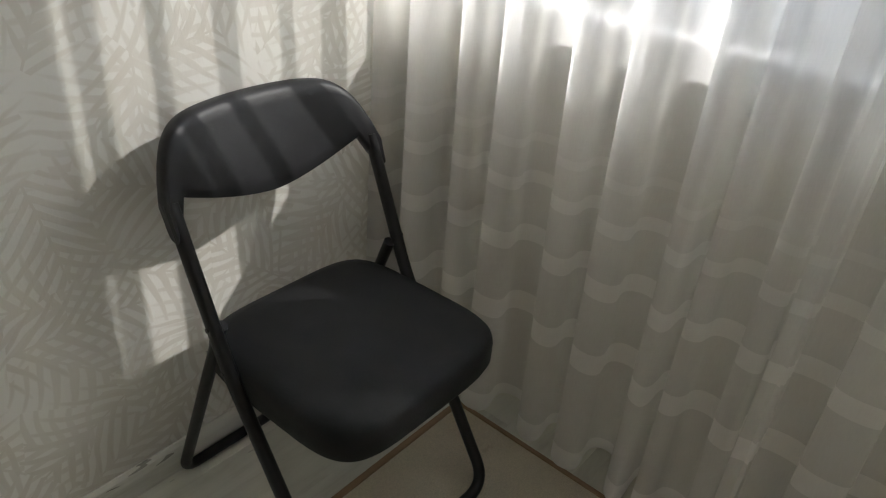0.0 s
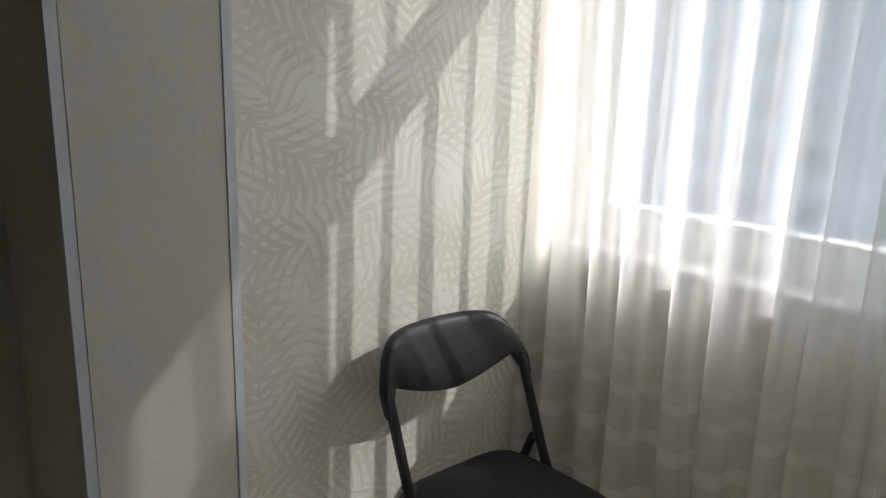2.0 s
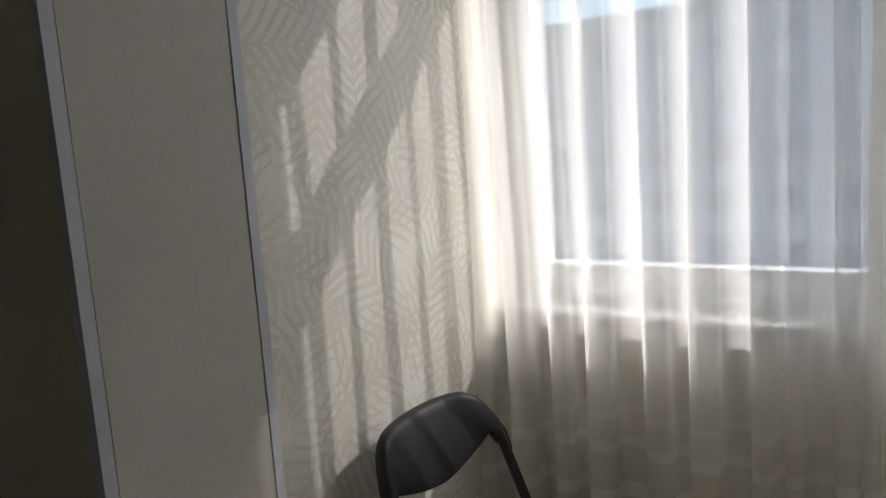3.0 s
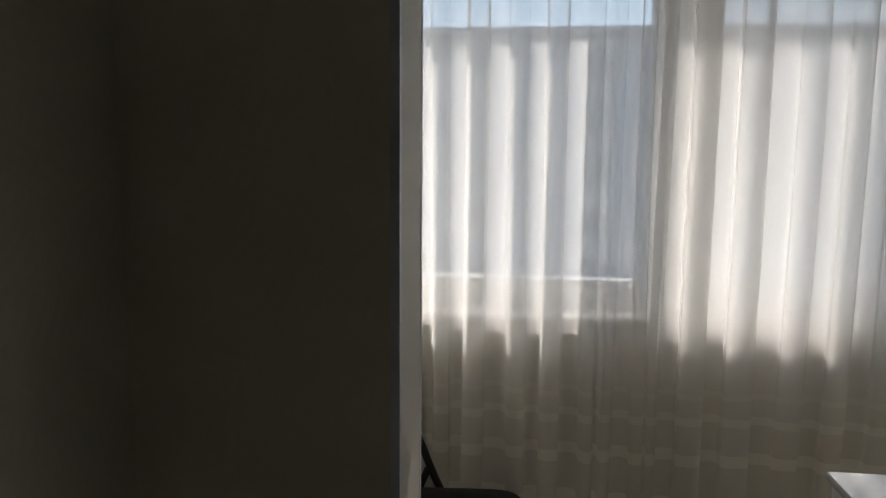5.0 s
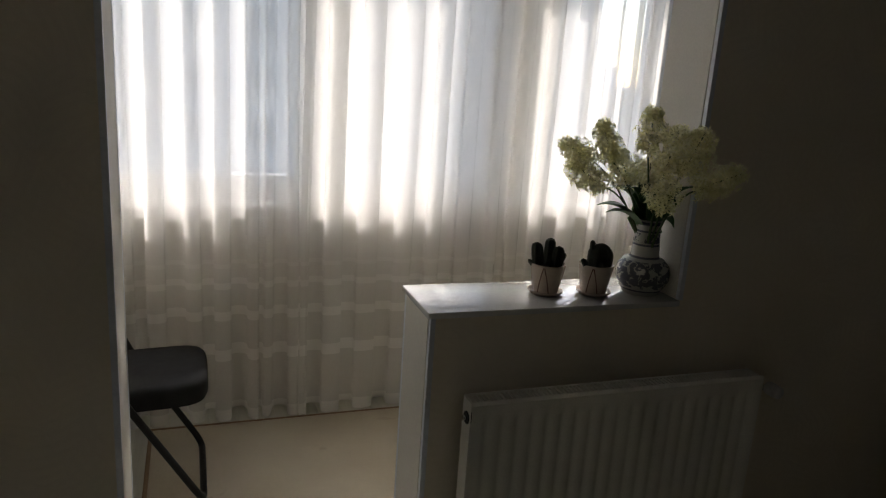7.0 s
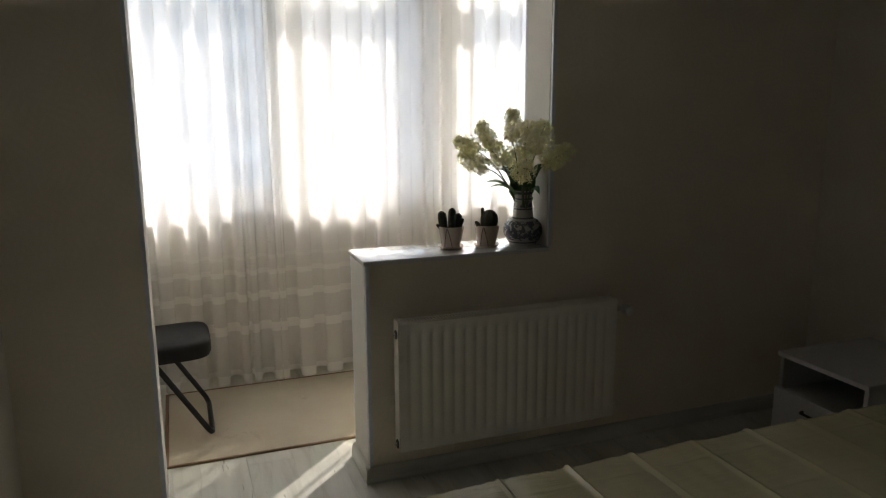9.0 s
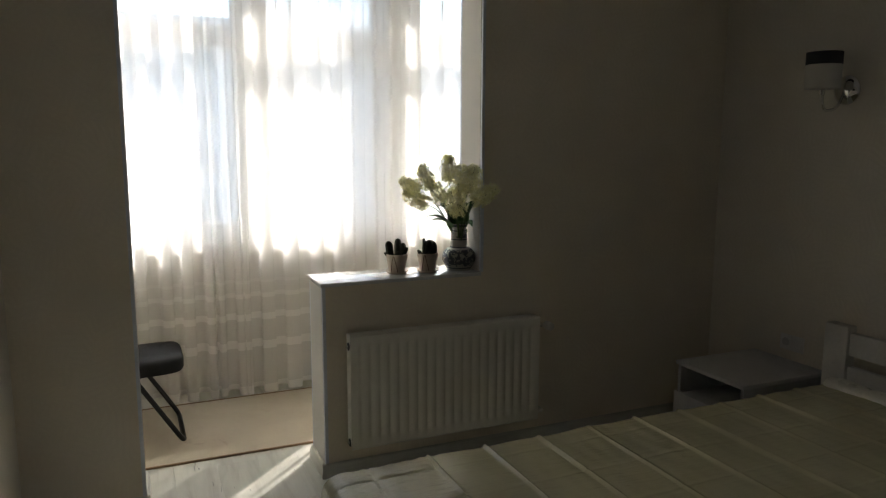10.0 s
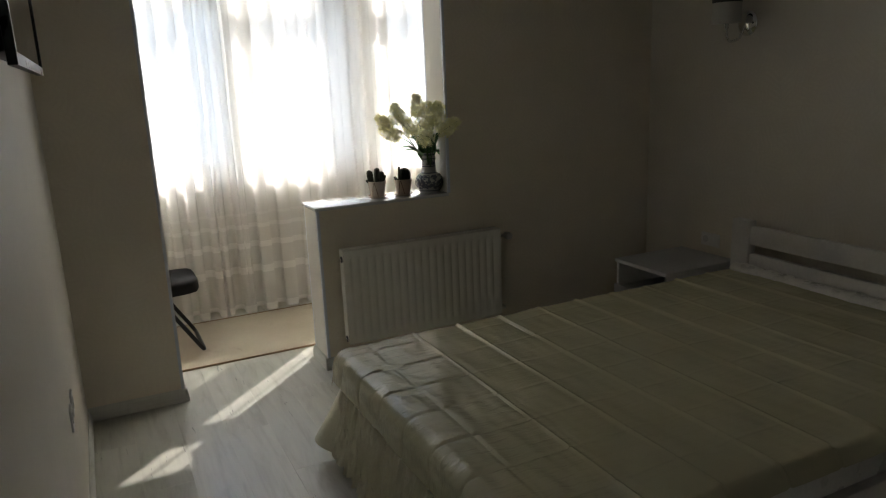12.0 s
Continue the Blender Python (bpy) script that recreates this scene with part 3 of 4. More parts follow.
# ---- radiator ----
def radiator():
    x0, x1, z0, z1, yf, yb = 0.868, 1.842, 0.153, 0.690, -0.103, -0.036
    r = thing("radiator", ((x0 + x1) / 2, -0.04, z0), "white ribbed steel panel radiator on the half wall", "radiator")
    bm = bmesh.new()
    n, pts = 20, []
    pitch = (x1 - x0 - 0.05) / n
    for i in range(n):
        a = x0 + 0.025 + i * pitch
        for f, d in ((0.0, 0), (0.26, 0), (0.38, 0.006), (0.62, 0.006), (0.74, 0)):
            pts.append((a + f * pitch, d))
    pts = [(x0, 0.0)] + pts + [(x1, 0.0)]
    rows = []
    for z, k, back in ((z0, 0, 0.008), (z0 + 0.008, 0, 0.0), (z0 + 0.045, 0, 0.0), (z0 + 0.06, 1, 0.0), (z1 - 0.06, 1, 0.0), (z1 - 0.045, 0, 0.0), (z1 - 0.008, 0, 0.0), (z1, 0, 0.008)):
        rows.append([bm.verts.new((x, yf + back + d * k, z)) for x, d in pts])
    for a, b in zip(rows, rows[1:]):
        for i in range(len(pts) - 1):
            bm.faces.new((a[i], a[i + 1], b[i + 1], b[i]))
    part("front_panel", bm, RAD, r)
    part("rear_panel", box((x0 + 0.004, yb - 0.008, z0 + 0.01), (x1 - 0.004, yb, z1 - 0.012), 0.002), RAD, r)
    for a, b in ((x0, x0 + 0.0025), (x1 - 0.0025, x1)):
        part("side_panel", box((a, yf + 0.009, z0 + 0.02), (b, yb, z1 - 0.004), 0.001), RAD, r)
    # fins coloured near-black for the shade inside
    part("fins", boxes(*[((x0 + 0.03 + i * 0.03, yf + 0.02, z0 + 0.02), (x0 + 0.032 + i * 0.03, yb - 0.012, z1 - 0.03)) for i in range(31)]), RAD_SHADE_AND_PLUGS, r, smooth=False)
    grille = [((x0 + 0.003, yf + 0.009, z1 - 0.006), (x1 - 0.003, yf + 0.016, z1 - 0.002)), ((x0 + 0.003, yb - 0.010, z1 - 0.006), (x1 - 0.003, yb, z1 - 0.002))]
    k = 72
    step = (x1 - x0 - 0.01) / k
    grille += [((x0 + 0.005 + i * step, yf + 0.016, z1 - 0.006), (x0 + 0.005 + i * step + step * 0.42, yb - 0.010, z1 - 0.003)) for i in range(k)]
    part("top_grille", boxes(*grille), RAD, r, "slotted white top grille", smooth=False)
    for x, z, s in ((x0, z1 - 0.055, -1), (x0, z0 + 0.03, -1), (x1, z0 + 0.03, 1)):
        part("end_plug", tube([(x - s * 0.01, -0.07, z), (x + s * 0.003, -0.07, z)], 0.018, 16), RAD_SHADE_AND_PLUGS, r)
        part("bleed_screw", tube([(x, -0.07, z), (x + s * 0.012, -0.07, z)], 0.008, 10), CHROME, r)
    part("inlet_pipe", tube(rounded_path([(x1, -0.07, z0 + 0.03), (x1 + 0.045, -0.07, z0 + 0.03), (x1 + 0.045, -0.002, z0 + 0.03)], 0.02), 0.009), RAD, r)
    v = part("valve_body", tube([(x1, -0.07, z1 - 0.055), (x1 + 0.05, -0.07, z1 - 0.055)], 0.010), CHROME, r)
    part("valve_head", lathe((0, 0, 0), [(0.012, 0), (0.020, 0.004), (0.022, 0.02), (0.020, 0.05), (0.012, 0.056)], 20), LACQUER, v, "white thermostat head").matrix_basis = pose(x1 + 0.052, -0.07, z1 - 0.055, 90, 0, 0)
    part("valve_pipe", tube([(x1 + 0.045, -0.07, z1 - 0.055), (x1 + 0.045, -0.002, z1 - 0.055)], 0.008), CHROME, r)
    return r


radiator()


# ---- on the sill ----
def cactus_pot(x, y, fingers, label):
    z = SILL_Z
    p = thing("cactus_pot", (x, y, z), label, "potted cactus", "cacti on the sill")
    part("saucer", lathe((x, y, z), [(0.036, 0), (0.044, 0.002), (0.053, 0.010), (0.054, 0.014), (0.050, 0.014), (0.042, 0.006), (0.02, 0.005)]), CLAY, p)
    pot = part("pot", lathe((x, y, z + 0.006), [(0.034, 0), (0.037, 0.002), (0.046, 0.05), (0.051, 0.084), (0.052, 0.088), (0.049, 0.089), (0.046, 0.075), (0.02, 0.074)]), CLAY, p)
    part("soil", lathe((x, y, z + 0.079), [(0.044, 0), (0.046, 0.003), (0.03, 0.007), (0.01, 0.008)], 24), SOIL, p)
    for k in range(7):
        a, d = k * 2 * math.pi / 7, (-1) ** k * 0.42
        pts = []
        for i in range(9):
            h = i / 8
            r = 0.0372 + (0.0512 - 0.0372) * h + 0.0002
            b = a + d * h
            pts.append((x + r * math.cos(b), y + r * math.sin(b), z + 0.009 + 0.08 * h))
        part("painted_line", tube(pts, 0.0016, 6), CLAY_LINE, pot, "dark red painted line")
    for dx, dy, r, h, lean in fingers:
        loops = []
        for i in range(17):
            u = (i / 16) ** 0.7
            cap = max(0.0, (u * h - (h - r)) / r)
            rad = r * (0.86 + 0.14 * math.sin(math.pi * min(1.0, 0.1 + u * 0.8))) * math.sqrt(max(0.03, 1 - cap * cap))
            loops.append([(x + dx + lean * u * 0.02 + rad * (1 + 0.09 * math.cos(8 * b)) * math.cos(b), y + dy + rad * (1 + 0.09 * math.cos(8 * b)) * math.sin(b), z + 0.082 + h * u) for b in [2 * math.pi * q / 32 for q in range(32)]])
        part("cactus_arm", rings(bmesh.new(), loops), CACTUS, p)
    return p


cactus_pot(1.167, 0.117, [(-0.032, 0.0, 0.0175, 0.076, -0.5), (0.010, 0.018, 0.0160, 0.084, 0.1), (0.020, -0.014, 0.0165, 0.066, 0.3), (0.036, 0.004, 0.010, 0.04, 0.9), (-0.008, -0.030, 0.010, 0.03, 0.0), (-0.040, 0.012, 0.009, 0.022, -0.8)],
           "cream pot with dark lines and a three-armed dark cactus")
cactus_pot(1.318, 0.095, [(0.010, 0.0, 0.036, 0.074, 0.1), (-0.014, 0.004, 0.0080, 0.084, -0.2), (-0.036, -0.01, 0.010, 0.032, -0.8), (0.034, 0.014, 0.012, 0.03, 0.6), (0.0, -0.036, 0.010, 0.026, 0.0)],
           "cream pot with dark lines and a round dark cactus")

VX, VY = 1.487, 0.098
solid("vase", lathe((VX, VY, SILL_Z), [(0.030, 0), (0.056, 0.0), (0.058, 0.006), (0.070, 0.022), (0.082, 0.048), (0.0835, 0.066), (0.078, 0.088), (0.062, 0.106), (0.046, 0.114), (0.043, 0.122), (0.041, 0.15),
                                       (0.037, 0.20), (0.037, 0.222), (0.040, 0.229), (0.038, 0.231), (0.033, 0.226), (0.032, 0.12), (0.06, 0.06), (0.03, 0.03)], 48),
      VASE, "squat-bellied blue-and-white painted ceramic vase on the sill", "vase")


def bouquet():
    mouth = Vector((VX, VY, SILL_Z + 0.228))
    b = thing("bouquet", mouth, "artificial cream hyacinth bouquet standing in the painted vase", "flowers")
    right, depth = Vector((0.907, -0.42, 0)), Vector((0.42, 0.907, 0))
    rnd = random.Random(4)
    # (across, up) of the cluster's middle, its length, its radius, tilt of its axis to the right, depth
    heads = [(-0.240, 0.190, 0.10, 0.026, -1.1, 0.0), (-0.208, 0.130, 0.13, 0.031, -1.0, -0.05), (-0.160, 0.230, 0.12, 0.025, -0.35, -0.05), (-0.096, 0.150, 0.10, 0.033, -0.5, -0.02), (-0.052, 0.275, 0.12, 0.026, 0.0, -0.12),
             (0.0, 0.228, 0.13, 0.034, 0.1, -0.18), (0.056, 0.232, 0.13, 0.032, 0.25, -0.20), (-0.008, 0.110, 0.09, 0.032, 0.3, -0.20), (0.120, 0.160, 0.13, 0.029, 1.0, -0.24), (-0.020, 0.135, 0.09, 0.032, -0.1, -0.02)]
    for across, up, length, rad, tilt, dep in heads:
        mid = mouth + right * across + depth * dep + Vector((0, 0, up))
        axis = (right * math.sin(tilt) + Vector((0, 0, math.cos(tilt))) + depth * dep * 2).normalized()
        base = mid - axis * length * 0.5
        root = mouth + right * across * 0.06 + depth * dep * 0.12 + Vector((0, 0, -0.10))
        ctrl = mouth + (base - mouth) * 0.42 + Vector((0, 0, 0.03))
        line = [root * (1 - t) ** 2 + ctrl * 2 * t * (1 - t) + base * t * t for t in [i / 9 for i in range(10)]]
        stem = part("stem", tube(line + [mid, mid + axis * length * 0.45], 0.0035, 7, taper=0.002), STEM, b)
        bm = bmesh.new()
        side = axis.orthogonal().normalized()
        up2 = axis.cross(side)
        rad *= 1.5
        count = int(length * 900)
        for i in range(count):
            h = (i + 0.5) / count
            a = i * 2.399 + rnd.uniform(-0.3, 0.3)
            out = side * math.cos(a) + up2 * math.sin(a)
            swell = math.sin(math.pi * (0.16 + 0.76 * h)) ** 0.6
            c = base + axis * (length * h) + out * rad * swell * rnd.uniform(0.45, 1.2)
            n = (out + axis * rnd.uniform(-0.1, 0.7)).normalized()
            u = n.orthogonal().normalized()
            w = n.cross(u)
            size = rnd.uniform(0.0105, 0.0170)
            spin = rnd.uniform(0, 6.28)
            hub = bm.verts.new(c - n * size * 0.5)
            for k in range(6):
                q = spin + k * math.pi / 3
                d0, d1 = u * math.cos(q - 0.34) + w * math.sin(q - 0.34), u * math.cos(q + 0.34) + w * math.sin(q + 0.34)
                dm = u * math.cos(q) + w * math.sin(q)
                l, r = bm.verts.new(c + d0 * size * 0.62 + n * size * 0.1), bm.verts.new(c + d1 * size * 0.62 + n * size * 0.1)
                tip = bm.verts.new(c + dm * size * rnd.uniform(1.2, 1.55) - n * size * rnd.uniform(-0.2, 0.7))
                bm.faces.new((hub, l, r))
                bm.faces.new((l, tip, r))
        me = mesh_of("blossoms", bm, PETAL, False)
        o = new("blossoms", me)
        o.parent = stem
        tagged(o, "cream-yellow blossoms")
    # strap leaves that arch out of the vase
    leaves = [(-0.165, 0.035, 0.022, -0.02), (-0.12, 0.085, 0.026, 0.03), (-0.05, 0.11, 0.026, -0.05), (0.02, 0.12, 0.024, 0.04), (0.065, -0.01, 0.026, -0.05), (0.05, 0.10, 0.022, -0.10), (-0.09, 0.10, 0.020, -0.06), (0.055, 0.07, 0.022, -0.07), (-0.14, 0.02, 0.016, -0.05), (0.10, 0.12, 0.018, -0.12)]
    for across, up, wide, dep in leaves:
        tip = mouth + right * across + depth * dep + Vector((0, 0, up))
        ctrl = mouth + right * across * 0.45 + depth * dep * 0.5 + Vector((0, 0, max(up, 0.02) * 0.9 + 0.03))
        root = mouth + Vector((0, 0, -0.06)) + right * across * 0.05
        loops = []
        for i in range(13):
            t = i / 12
            p = root * (1 - t) ** 2 + ctrl * 2 * t * (1 - t) + tip * t * t
            d = ((ctrl - root) * (1 - t) + (tip - ctrl) * t).normalized()
            s = d.cross(Vector((0, 0, 1)) if abs(d.z) < 0.9 else depth).normalized()
            n = s.cross(d)
            hw = wide * 1.55 * (0.25 + 0.75 * math.sin(math.pi * min(1, 0.12 + t * 0.8))) * (1 - t ** 5) + 0.0006
            loops.append([p - s * hw + n * hw * 0.35, p - n * 0.0009, p + s * hw + n * hw * 0.35, p + n * 0.0009])
        part("leaf", rings(bmesh.new(), loops), LEAF, b)
    return b


bouquet()


def paper_slip():
    bm = bmesh.new()
    g = [[bm.verts.new((1.352 + 0.06 * u + 0.01 * v, 0.185 + 0.04 * v - 0.012 * u, SILL_Z + 0.002 + 0.010 * math.sin(2.6 * u + 1.4 * v) ** 2)) for u in [i / 6 for i in range(7)]] for v in [j / 4 for j in range(5)]]
    for a, b in zip(g, g[1:]):
        for i in range(6):
            bm.faces.new((a[i], a[i + 1], b[i + 1], b[i]))
    made = bmesh.ops.solidify(bm, geom=list(bm.faces), thickness=0.0012)
    s = solid("paper_slip", bm, PAPER_WHITE, "crumpled white paper slip lying behind the pots", "paper")
    return s


paper_slip()


def side_table():
    t = thing("side_table", (2.4, 0.85, 0.0), "plain white table standing in the loggia", "table")
    part("tabletop", box((2.09, 0.60, 0.788), (2.75, 1.06, 0.812), 0.003), LACQUER, t)
    for x in (2.13, 2.71):
        for y in (0.64, 1.02):
            part("leg", box((x - 0.02, y - 0.02, 0.0), (x + 0.02, y + 0.02, 0.788), 0.003), LACQUER, t)


side_table()


# ---- bed ----
BX0, BX1, BY0, BY1, BZ = 0.575, 2.78, -2.52, -0.94, 0.497


def bedspread():
    """Quilted top with rolled edges, a plain drop band and a gathered skirt at the foot, loose flaring corner."""
    b = thing("bedspread", (1.6, -1.7, 0.30), "champagne satin quilted bedspread draped over the bed", "bedspread")
    bm = bmesh.new()
    nx, ny = 340, 330
    r = 0.05
    drop = 0.115

    def seam(v, first, step, w):
        d = abs((v - first + step / 2) % step - step / 2)
        return math.exp(-(d / w) ** 2)
    rows = []
    for i in range(nx + 1):
        row = []
        u = i / nx
        sx = -(drop + r) + u * (BX1 - BX0 + drop + r)      # along the cloth from the foot's lower edge
        for j in range(ny + 1):
            sy = j / ny * (BY1 - BY0)
            x, z = BX0 + sx, BZ
            if sx < 0.0:
                a = min(1.0, -sx / (r * 1.57))
                x = BX0 - r * math.sin(a * 1.57)
                z = BZ - r * (1 - math.cos(a * 1.57)) - max(0.0, -sx - r * 1.57)
            y = BY0 + sy
            edge = min(y - BY0, BY1 - y)
            if edge < 0.05:
                z -= 0.05 * (1 - edge / 0.05) ** 2
            xs = BX0 + sx
            cross = seam(y, -1.28, 0.207, 0.0075) * (1.0 if xs < 0.88 else 0.35)
            first = math.exp(-((xs - 0.665) / 0.006) ** 2)
            ridge = seam(xs, 0.665, 0.214, 0.006) if xs > 0.76 else 0.0
            puff = 1.0 - max(cross, first, ridge)
            n1 = noise.noise(Vector((xs * 7, y * 4, 1.0))) * 0.005 + noise.noise(Vector((xs * 24, y * 7, 3.0))) * (0.0052 if xs < 0.92 else 0.0014)
            n2 = noise.noise(Vector((xs * 2.1, y * 2.1, 7.0))) * 0.010
            lift = -0.0042 * max(cross, first) + 0.0078 * ridge + n1 * puff * 1.1 + n2 * 0.6
            if sx < -r * 0.6:
                x -= lift * 0.8 + 0.012 * (-sx / drop)
            else:
                z += lift
            row.append(bm.verts.new((x, y, z)))
        rows.append(row)
    for a, c in zip(rows, rows[1:]):
        for j in range(ny):
            bm.faces.new((a[j], a[j + 1], c[j + 1], c[j]))
    part("quilted_top", bm, SATIN, b)
    # gathered skirt under the foot band
    bm = bmesh.new()
    nj, nk = 420, 16
    rows = []
    for k in range(nk + 1):
        h = k / nk
        row = []
        for j in range(nj + 1):
            y = BY1 - 0.14 - j / nj * (BY1 - BY0 - 0.14)
            ruche = 0.016 * noise.noise(Vector((y * 38, h * 1.6, 0.5))) + 0.012 * noise.noise(Vector((y * 85, h * 4.5, 4.0)))
            x = BX0 - 0.062 - 0.060 * h + ruche * (0.8 + 0.5 * h) * 1.05
            swag = 0.085 + 0.012 * noise.noise(Vector((y * 9, 0, 2)))
            z = (BZ - 0.135) * (1 - h) + swag * h
            row.append(bm.verts.new((x, y, z)))
        rows.append(row)
    for a, c in zip(rows, rows[1:]):
        for j in range(nj):
            bm.faces.new((a[j], a[j + 1], c[j + 1], c[j]))
    part("gathered_skirt", bm, SATIN_LIT, b, "ruched satin skirt, coloured paler for the light on it")
    # side drop and the flaring corner
    bm = bmesh.new()
    rows = []
    nk, nj = 14, 150
    for k in range(nk + 1):
        h = k / nk
        row = []
        for j in range(nj + 1):
            s = j / nj
            # runs along the window side from the head to the corner, then turns round the corner to the skirt
            run = s * 2.62
            flare = 0.0
            if run < 2.02:
                x, y, out = BX1 - run, BY1, Vector((0, 1, 0))
            elif run < 2.36:
                q = (run - 2.02) / 0.34 * math.pi / 2
                x, y = BX0 + 0.185 - 0.215 * math.sin(q), BY1 - 0.20 + 0.20 * math.cos(q)
                out = Vector((-math.sin(q), math.cos(q), 0))
                flare = math.sin(2 * q) ** 2
            else:
                x, y, out = BX0 - 0.05, BY1 - 0.20 - (run - 2.36) * 0.35, Vector((-1, 0, 0))
            wave = 0.010 * math.sin(run * 17) + 0.010 * noise.noise(Vector((run * 6, h * 2, 9)))
            d = 0.02 + h * (0.045 + 0.17 * flare) + wave * h
            low = 0.075 + 0.012 * math.sin(run * 9)
            z = (BZ - 0.045) * (1 - h) + low * h
            p = Vector((x, y, z)) + out * (d - 0.025)
            row.append(bm.verts.new(p))
        rows.append(row)
    for a, c in zip(rows, rows[1:]):
        for j in range(nj):
            bm.faces.new((a[j], a[j + 1], c[j + 1], c[j]))
    part("side_drop", bm, SATIN_LIT, b, "smooth satin drop flaring at the corner, coloured paler for light")
    return b


bedspread()


def bed():
    b = thing("bed", (1.7, -1.7, 0.0), "white wooden double bed with a two-rail headboard", "bed")
    part("bed_base", box((0.68, -2.48, 0.10), (2.84, -0.99, 0.30), 0.01), LACQUER, b)
    part("mattress", box((0.66, -2.47, 0.30), (2.83, -1.00, 0.435), 0.04, 3), SHEET, b)
    for x in (0.74, 2.74):
        for y in (-2.40, -1.06):
            part("leg", box((x - 0.035, y - 0.035, 0.0), (x + 0.035, y + 0.035, 0.10), 0.004), LACQUER, b)
    for y in (-0.99, -2.60):
        part("headboard_post", box((2.875, y, 0.0), (2.935, y + 0.115, 0.742), 0.006), LACQUER, b)
    for low, high in ((0.612, 0.715), (0.455, 0.562), (0.30, 0.405)):
        part("headboard_rail", box((2.888, -2.485, low), (2.922, -0.991, high), 0.005), LACQUER, b)


bed()


def sheet_roll():
    loops = []
    for i in range(61):
        y = -0.99 - i / 60 * 1.45
        loop = []
        for k in range(18):
            a = 2 * math.pi * k / 18
            p = Vector((2.80 + 0.055 * math.cos(a), y, 0.497 + 0.026 * math.sin(a)))
            q = noise.noise(p * 14) * 0.010 + noise.noise(Vector((y * 45, a, 2))) * 0.007
            loop.append(p + Vector((math.cos(a) * q, 0, math.sin(a) * q)))
        loops.append(loop)
    solid("folded_sheet", rings(bmesh.new(), loops), SHEET, "crumpled white satin sheet edge before the headboard", "bedding")


sheet_roll()


# ---- nightstand ----
def nightstand():
    x0, x1, y0, y1, t = 2.475, 2.99, -0.81, -0.392, 0.018
    n = thing("nightstand", (2.73, -0.6, 0.0), "pale grey nightstand with open shelf and drawer", "nightstand")
    part("top", box((x0 - 0.012, y0 - 0.006, 0.452), (x1, y1 + 0.006, 0.472), 0.002), LACQUER_DIM, n)
    for a in (y0, y1 - t):
        part("side_panel", box((x0, a, 0.0), (x1, a + t, 0.452), 0.001), LACQUER_DIM, n)
    part("shelf", box((x0 + 0.004, y0 + t, 0.292), (x1 - 0.01, y1 - t, 0.308), 0.001), LACQUER_DIM, n)
    part("back_panel", box((x1 - 0.008, y0 + t, 0.03), (x1, y1 - t, 0.452)), LACQUER_DIM, n)
    part("plinth", box((x0 + 0.03, y0 + t, 0.0), (x0 + 0.045, y1 - t, 0.06)), LACQUER_DIM, n)
    d = part("drawer", box((x0 - 0.02, y0 - 0.002, 0.065), (x0 - 0.001, y1 + 0.002, 0.318), 0.002), LACQUER_DIM, n)
    part("handle", tube(rounded_path([(x0 - 0.02, -0.545, 0.262), (x0 - 0.040, -0.548, 0.262), (x0 - 0.040, -0.652, 0.262), (x0 - 0.02, -0.655, 0.262)], 0.01), 0.006, 8), HANDLE, d, "dark metal bar handle")


nightstand()


# ---- wall lamp ----
def wall_lamp():
    y, z, X = -0.755, 1.785, RIGHT_X
    w = thing("wall_lamp", (X, y, z), "chrome wall lamp with white and dark fabric shade", "wall lamp")
    o = part("wall_plate", lathe((0, 0, 0), [(0.066, 0), (0.066, 0.006), (0.055, 0.018), (0.03, 0.026), (0.008, 0.029)], 36), CHROME, w, "round chrome wall plate")
    o.matrix_basis = pose(X - 0.001, y, z, 0, -90, 0)
    arm = [(X - 0.022, y, z - 0.005), (X - 0.06, y, z - 0.085), (X - 0.15, y, z - 0.10), (X - 0.165, y, z - 0.02), (X - 0.165, y, z + 0.01)]
    part("arm", tube(rounded_path(arm, 0.05, 8), 0.007, 10), CHROME, w)
    part("lamp_cup", lathe((X - 0.165, y, z - 0.03), [(0.008, 0), (0.013, 0.004), (0.013, 0.034), (0.008, 0.036)], 20), CHROME, w)
    s = part("shade", lathe((X - 0.165, y, z), [(0.073, 0.0), (0.075, 0.0), (0.075, 0.105), (0.073, 0.105), (0.071, 0.10), (0.071, 0.004)], 40), SHADE_WHITE, w, "white fabric drum shade")
    part("shade_band", lathe((X - 0.165, y, z), [(0.073, 0.1055), (0.0755, 0.106), (0.0755, 0.16), (0.073, 0.16)], 40), SHADE_DARK, s, "dark upper band")


wall_lamp()


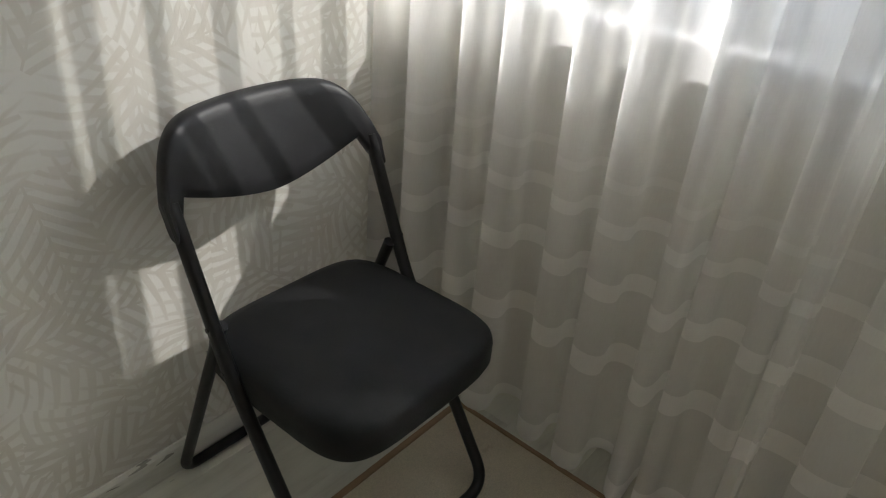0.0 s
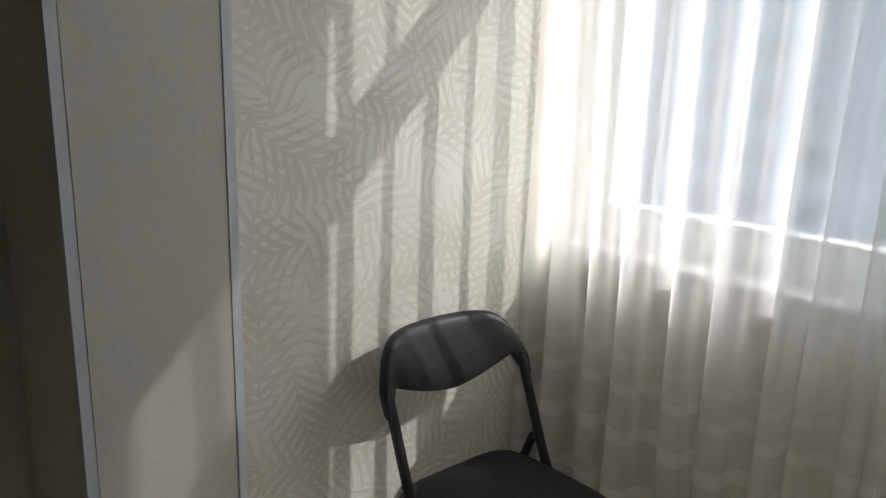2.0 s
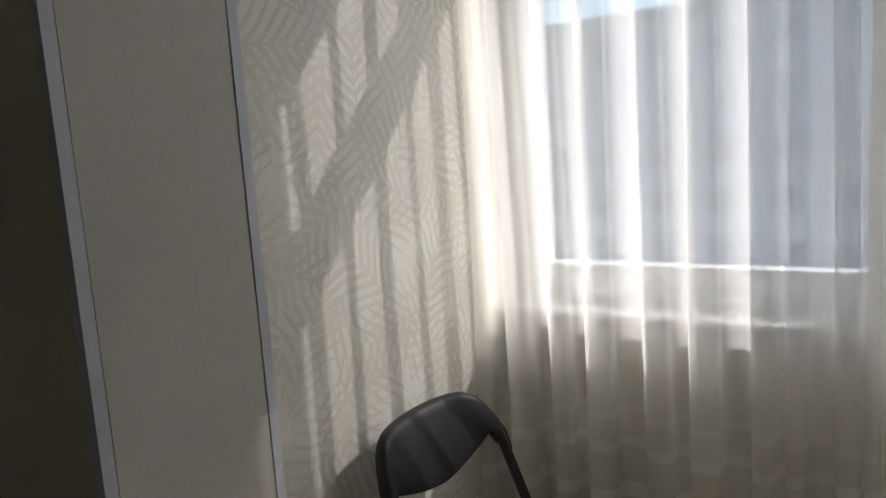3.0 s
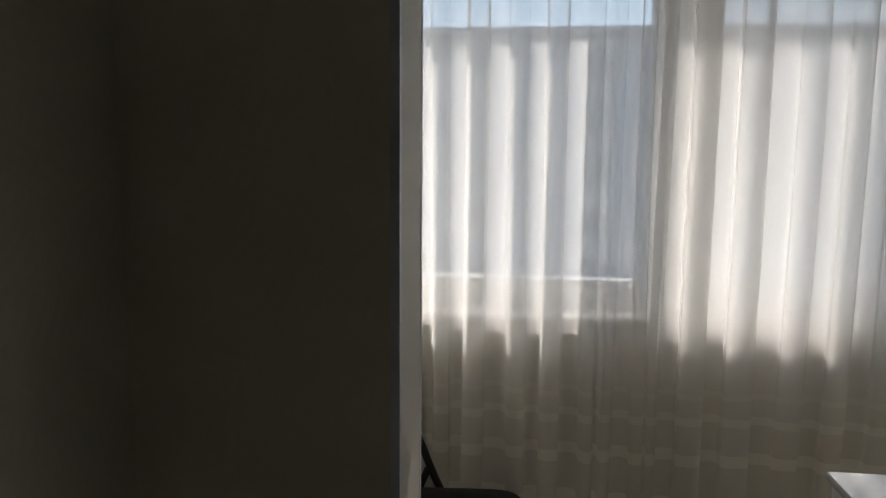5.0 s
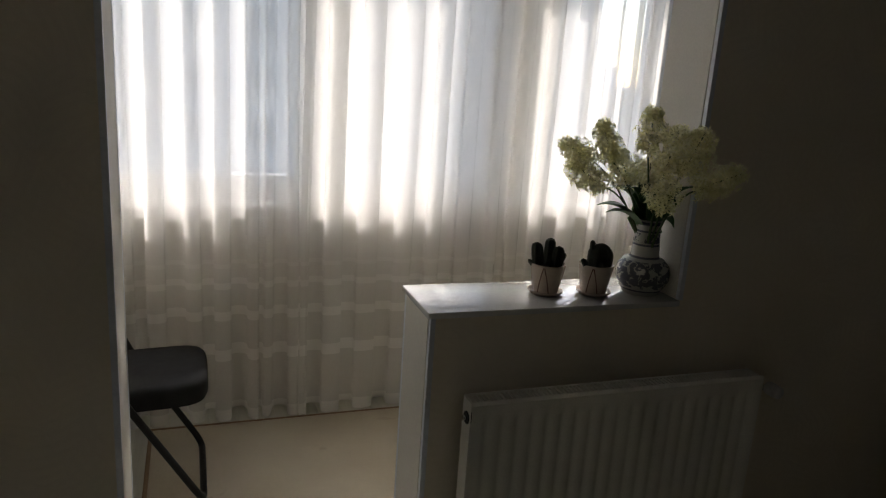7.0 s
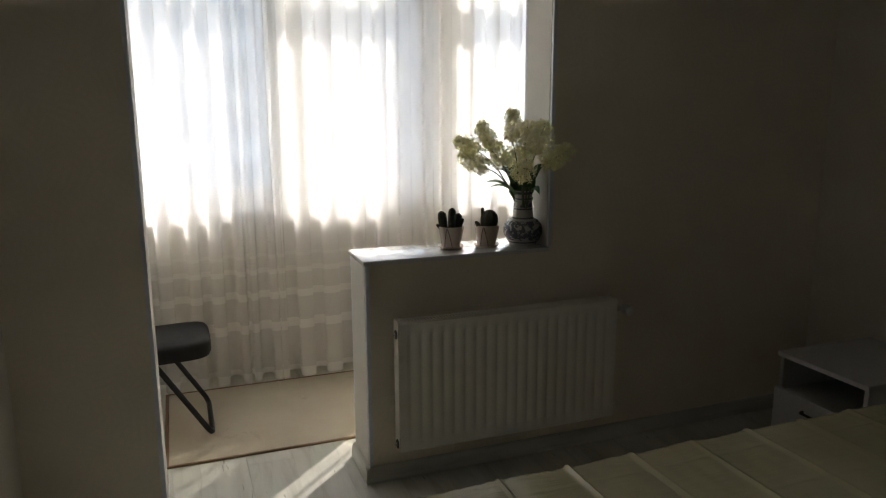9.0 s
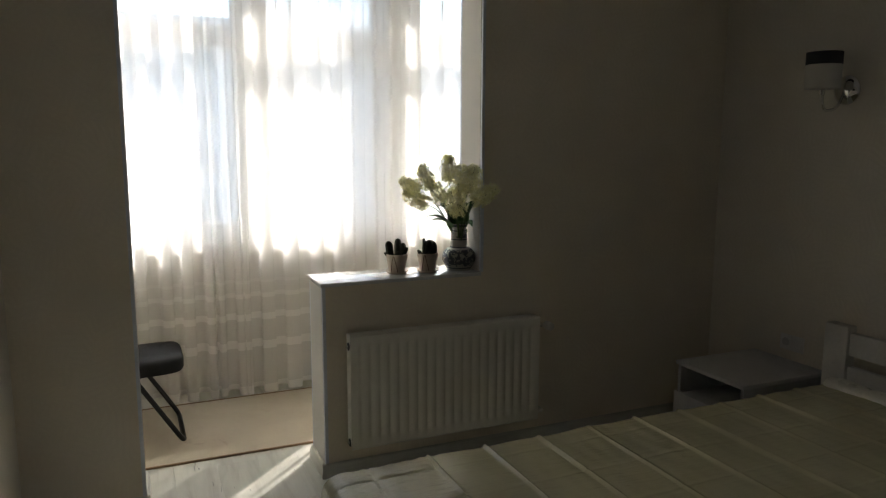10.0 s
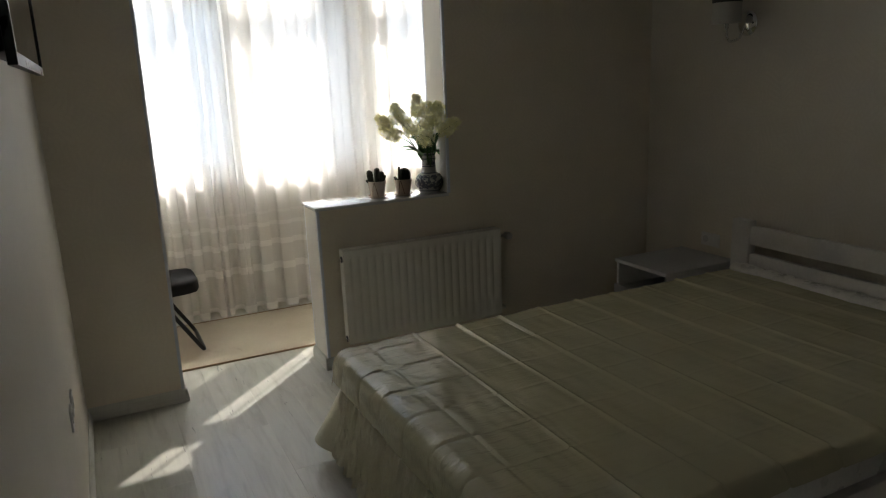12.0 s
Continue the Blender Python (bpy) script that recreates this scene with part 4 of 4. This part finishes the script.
def socket_plate(name, at, axis, count, label):
    """A row of sockets on a wall; axis 1 or -1 is the way that it faces along x."""
    x, y, z = at
    s = thing(name, at, label, "socket")
    for i in range(count):
        yy = y - i * 0.071
        f = part("plate", box((x, yy - 0.035, z - 0.04), (x + axis * 0.007, yy + 0.035, z + 0.04), 0.002), PVC, s)
        cup = lathe((0, 0, 0), [(0.021, 0.0), (0.021, 0.0015), (0.018, 0.0015), (0.017, 0.0005)], 24)
        c = part("socket_cup", cup, LACQUER_DIM if i == 0 else PVC, f)
        c.matrix_basis = pose(x + axis * 0.007, yy, z, 0, 90 * axis, 0)


socket_plate("wall_socket", (RIGHT_X, -0.53, 0.540), -1, 2, "white double wall socket above the nightstand")
socket_plate("wall_socket", (WALL_X, -1.09, 0.492), 1, 1, "white wall socket low on the papered wall")
socket_plate("wall_socket", (WALL_X, -0.955, 0.492), 1, 1, "white wall socket low on the papered wall")


# ---- television ----
def television():
    x, y1, y0, z0, z1 = -0.357, -1.276, -2.24, 1.62, 2.17
    t = thing("television", (WALL_X, -1.75, 1.9), "flat black television on a wall bracket", "television")
    part("back_shell", box((x - 0.05, y0 + 0.02, z0 + 0.02), (x - 0.012, y1 - 0.02, z1 - 0.02), 0.01), TV_BLACK, t)
    part("bezel", boxes(((x - 0.012, y0, z0), (x + 0.004, y1, z0 + 0.022)), ((x - 0.012, y0, z1 - 0.014), (x + 0.004, y1, z1)), ((x - 0.012, y0, z0 + 0.022), (x + 0.004, y0 + 0.014, z1 - 0.014)), ((x - 0.012, y1 - 0.014, z0 + 0.022), (x + 0.004, y1, z1 - 0.014))), TV_BLACK, t, smooth=False)
    part("screen", box((x - 0.011, y0 + 0.0145, z0 + 0.0225), (x, y1 - 0.0145, z1 - 0.0145)), TV_GLASS, t, "dark glossy screen", smooth=False)
    part("wall_bracket", box((WALL_X, -1.9, 1.78), (x - 0.05, -1.6, 2.0), 0.004), TV_BLACK, t)


television()


# ---- floor boards ----
def floor_boards():
    w, length, gap, meshes = 0.192, 1.28, 0.0005, {}
    cols = int((RIGHT_X - WALL_X) / w) + 1
    for i in range(cols):
        x = WALL_X + i * w
        y = BACK_Y - (i * 0.47) % length
        while y < 1.40:
            low, high = max(y, BACK_Y), min(y + length, 1.45)
            long = round(high - low, 3)
            if long > 0.02:
                if long not in meshes:
                    meshes[long] = mesh_of("plank", box((0.0, 0.0, -0.012), (w - gap, long - gap, 0.0), 0.0004, 1), FLOOR_WOOD, False)
                o = new("plank", meshes[long])
                o.parent = floor
                o.location = (x, low, 0.0)
            y += length


floor_boards()
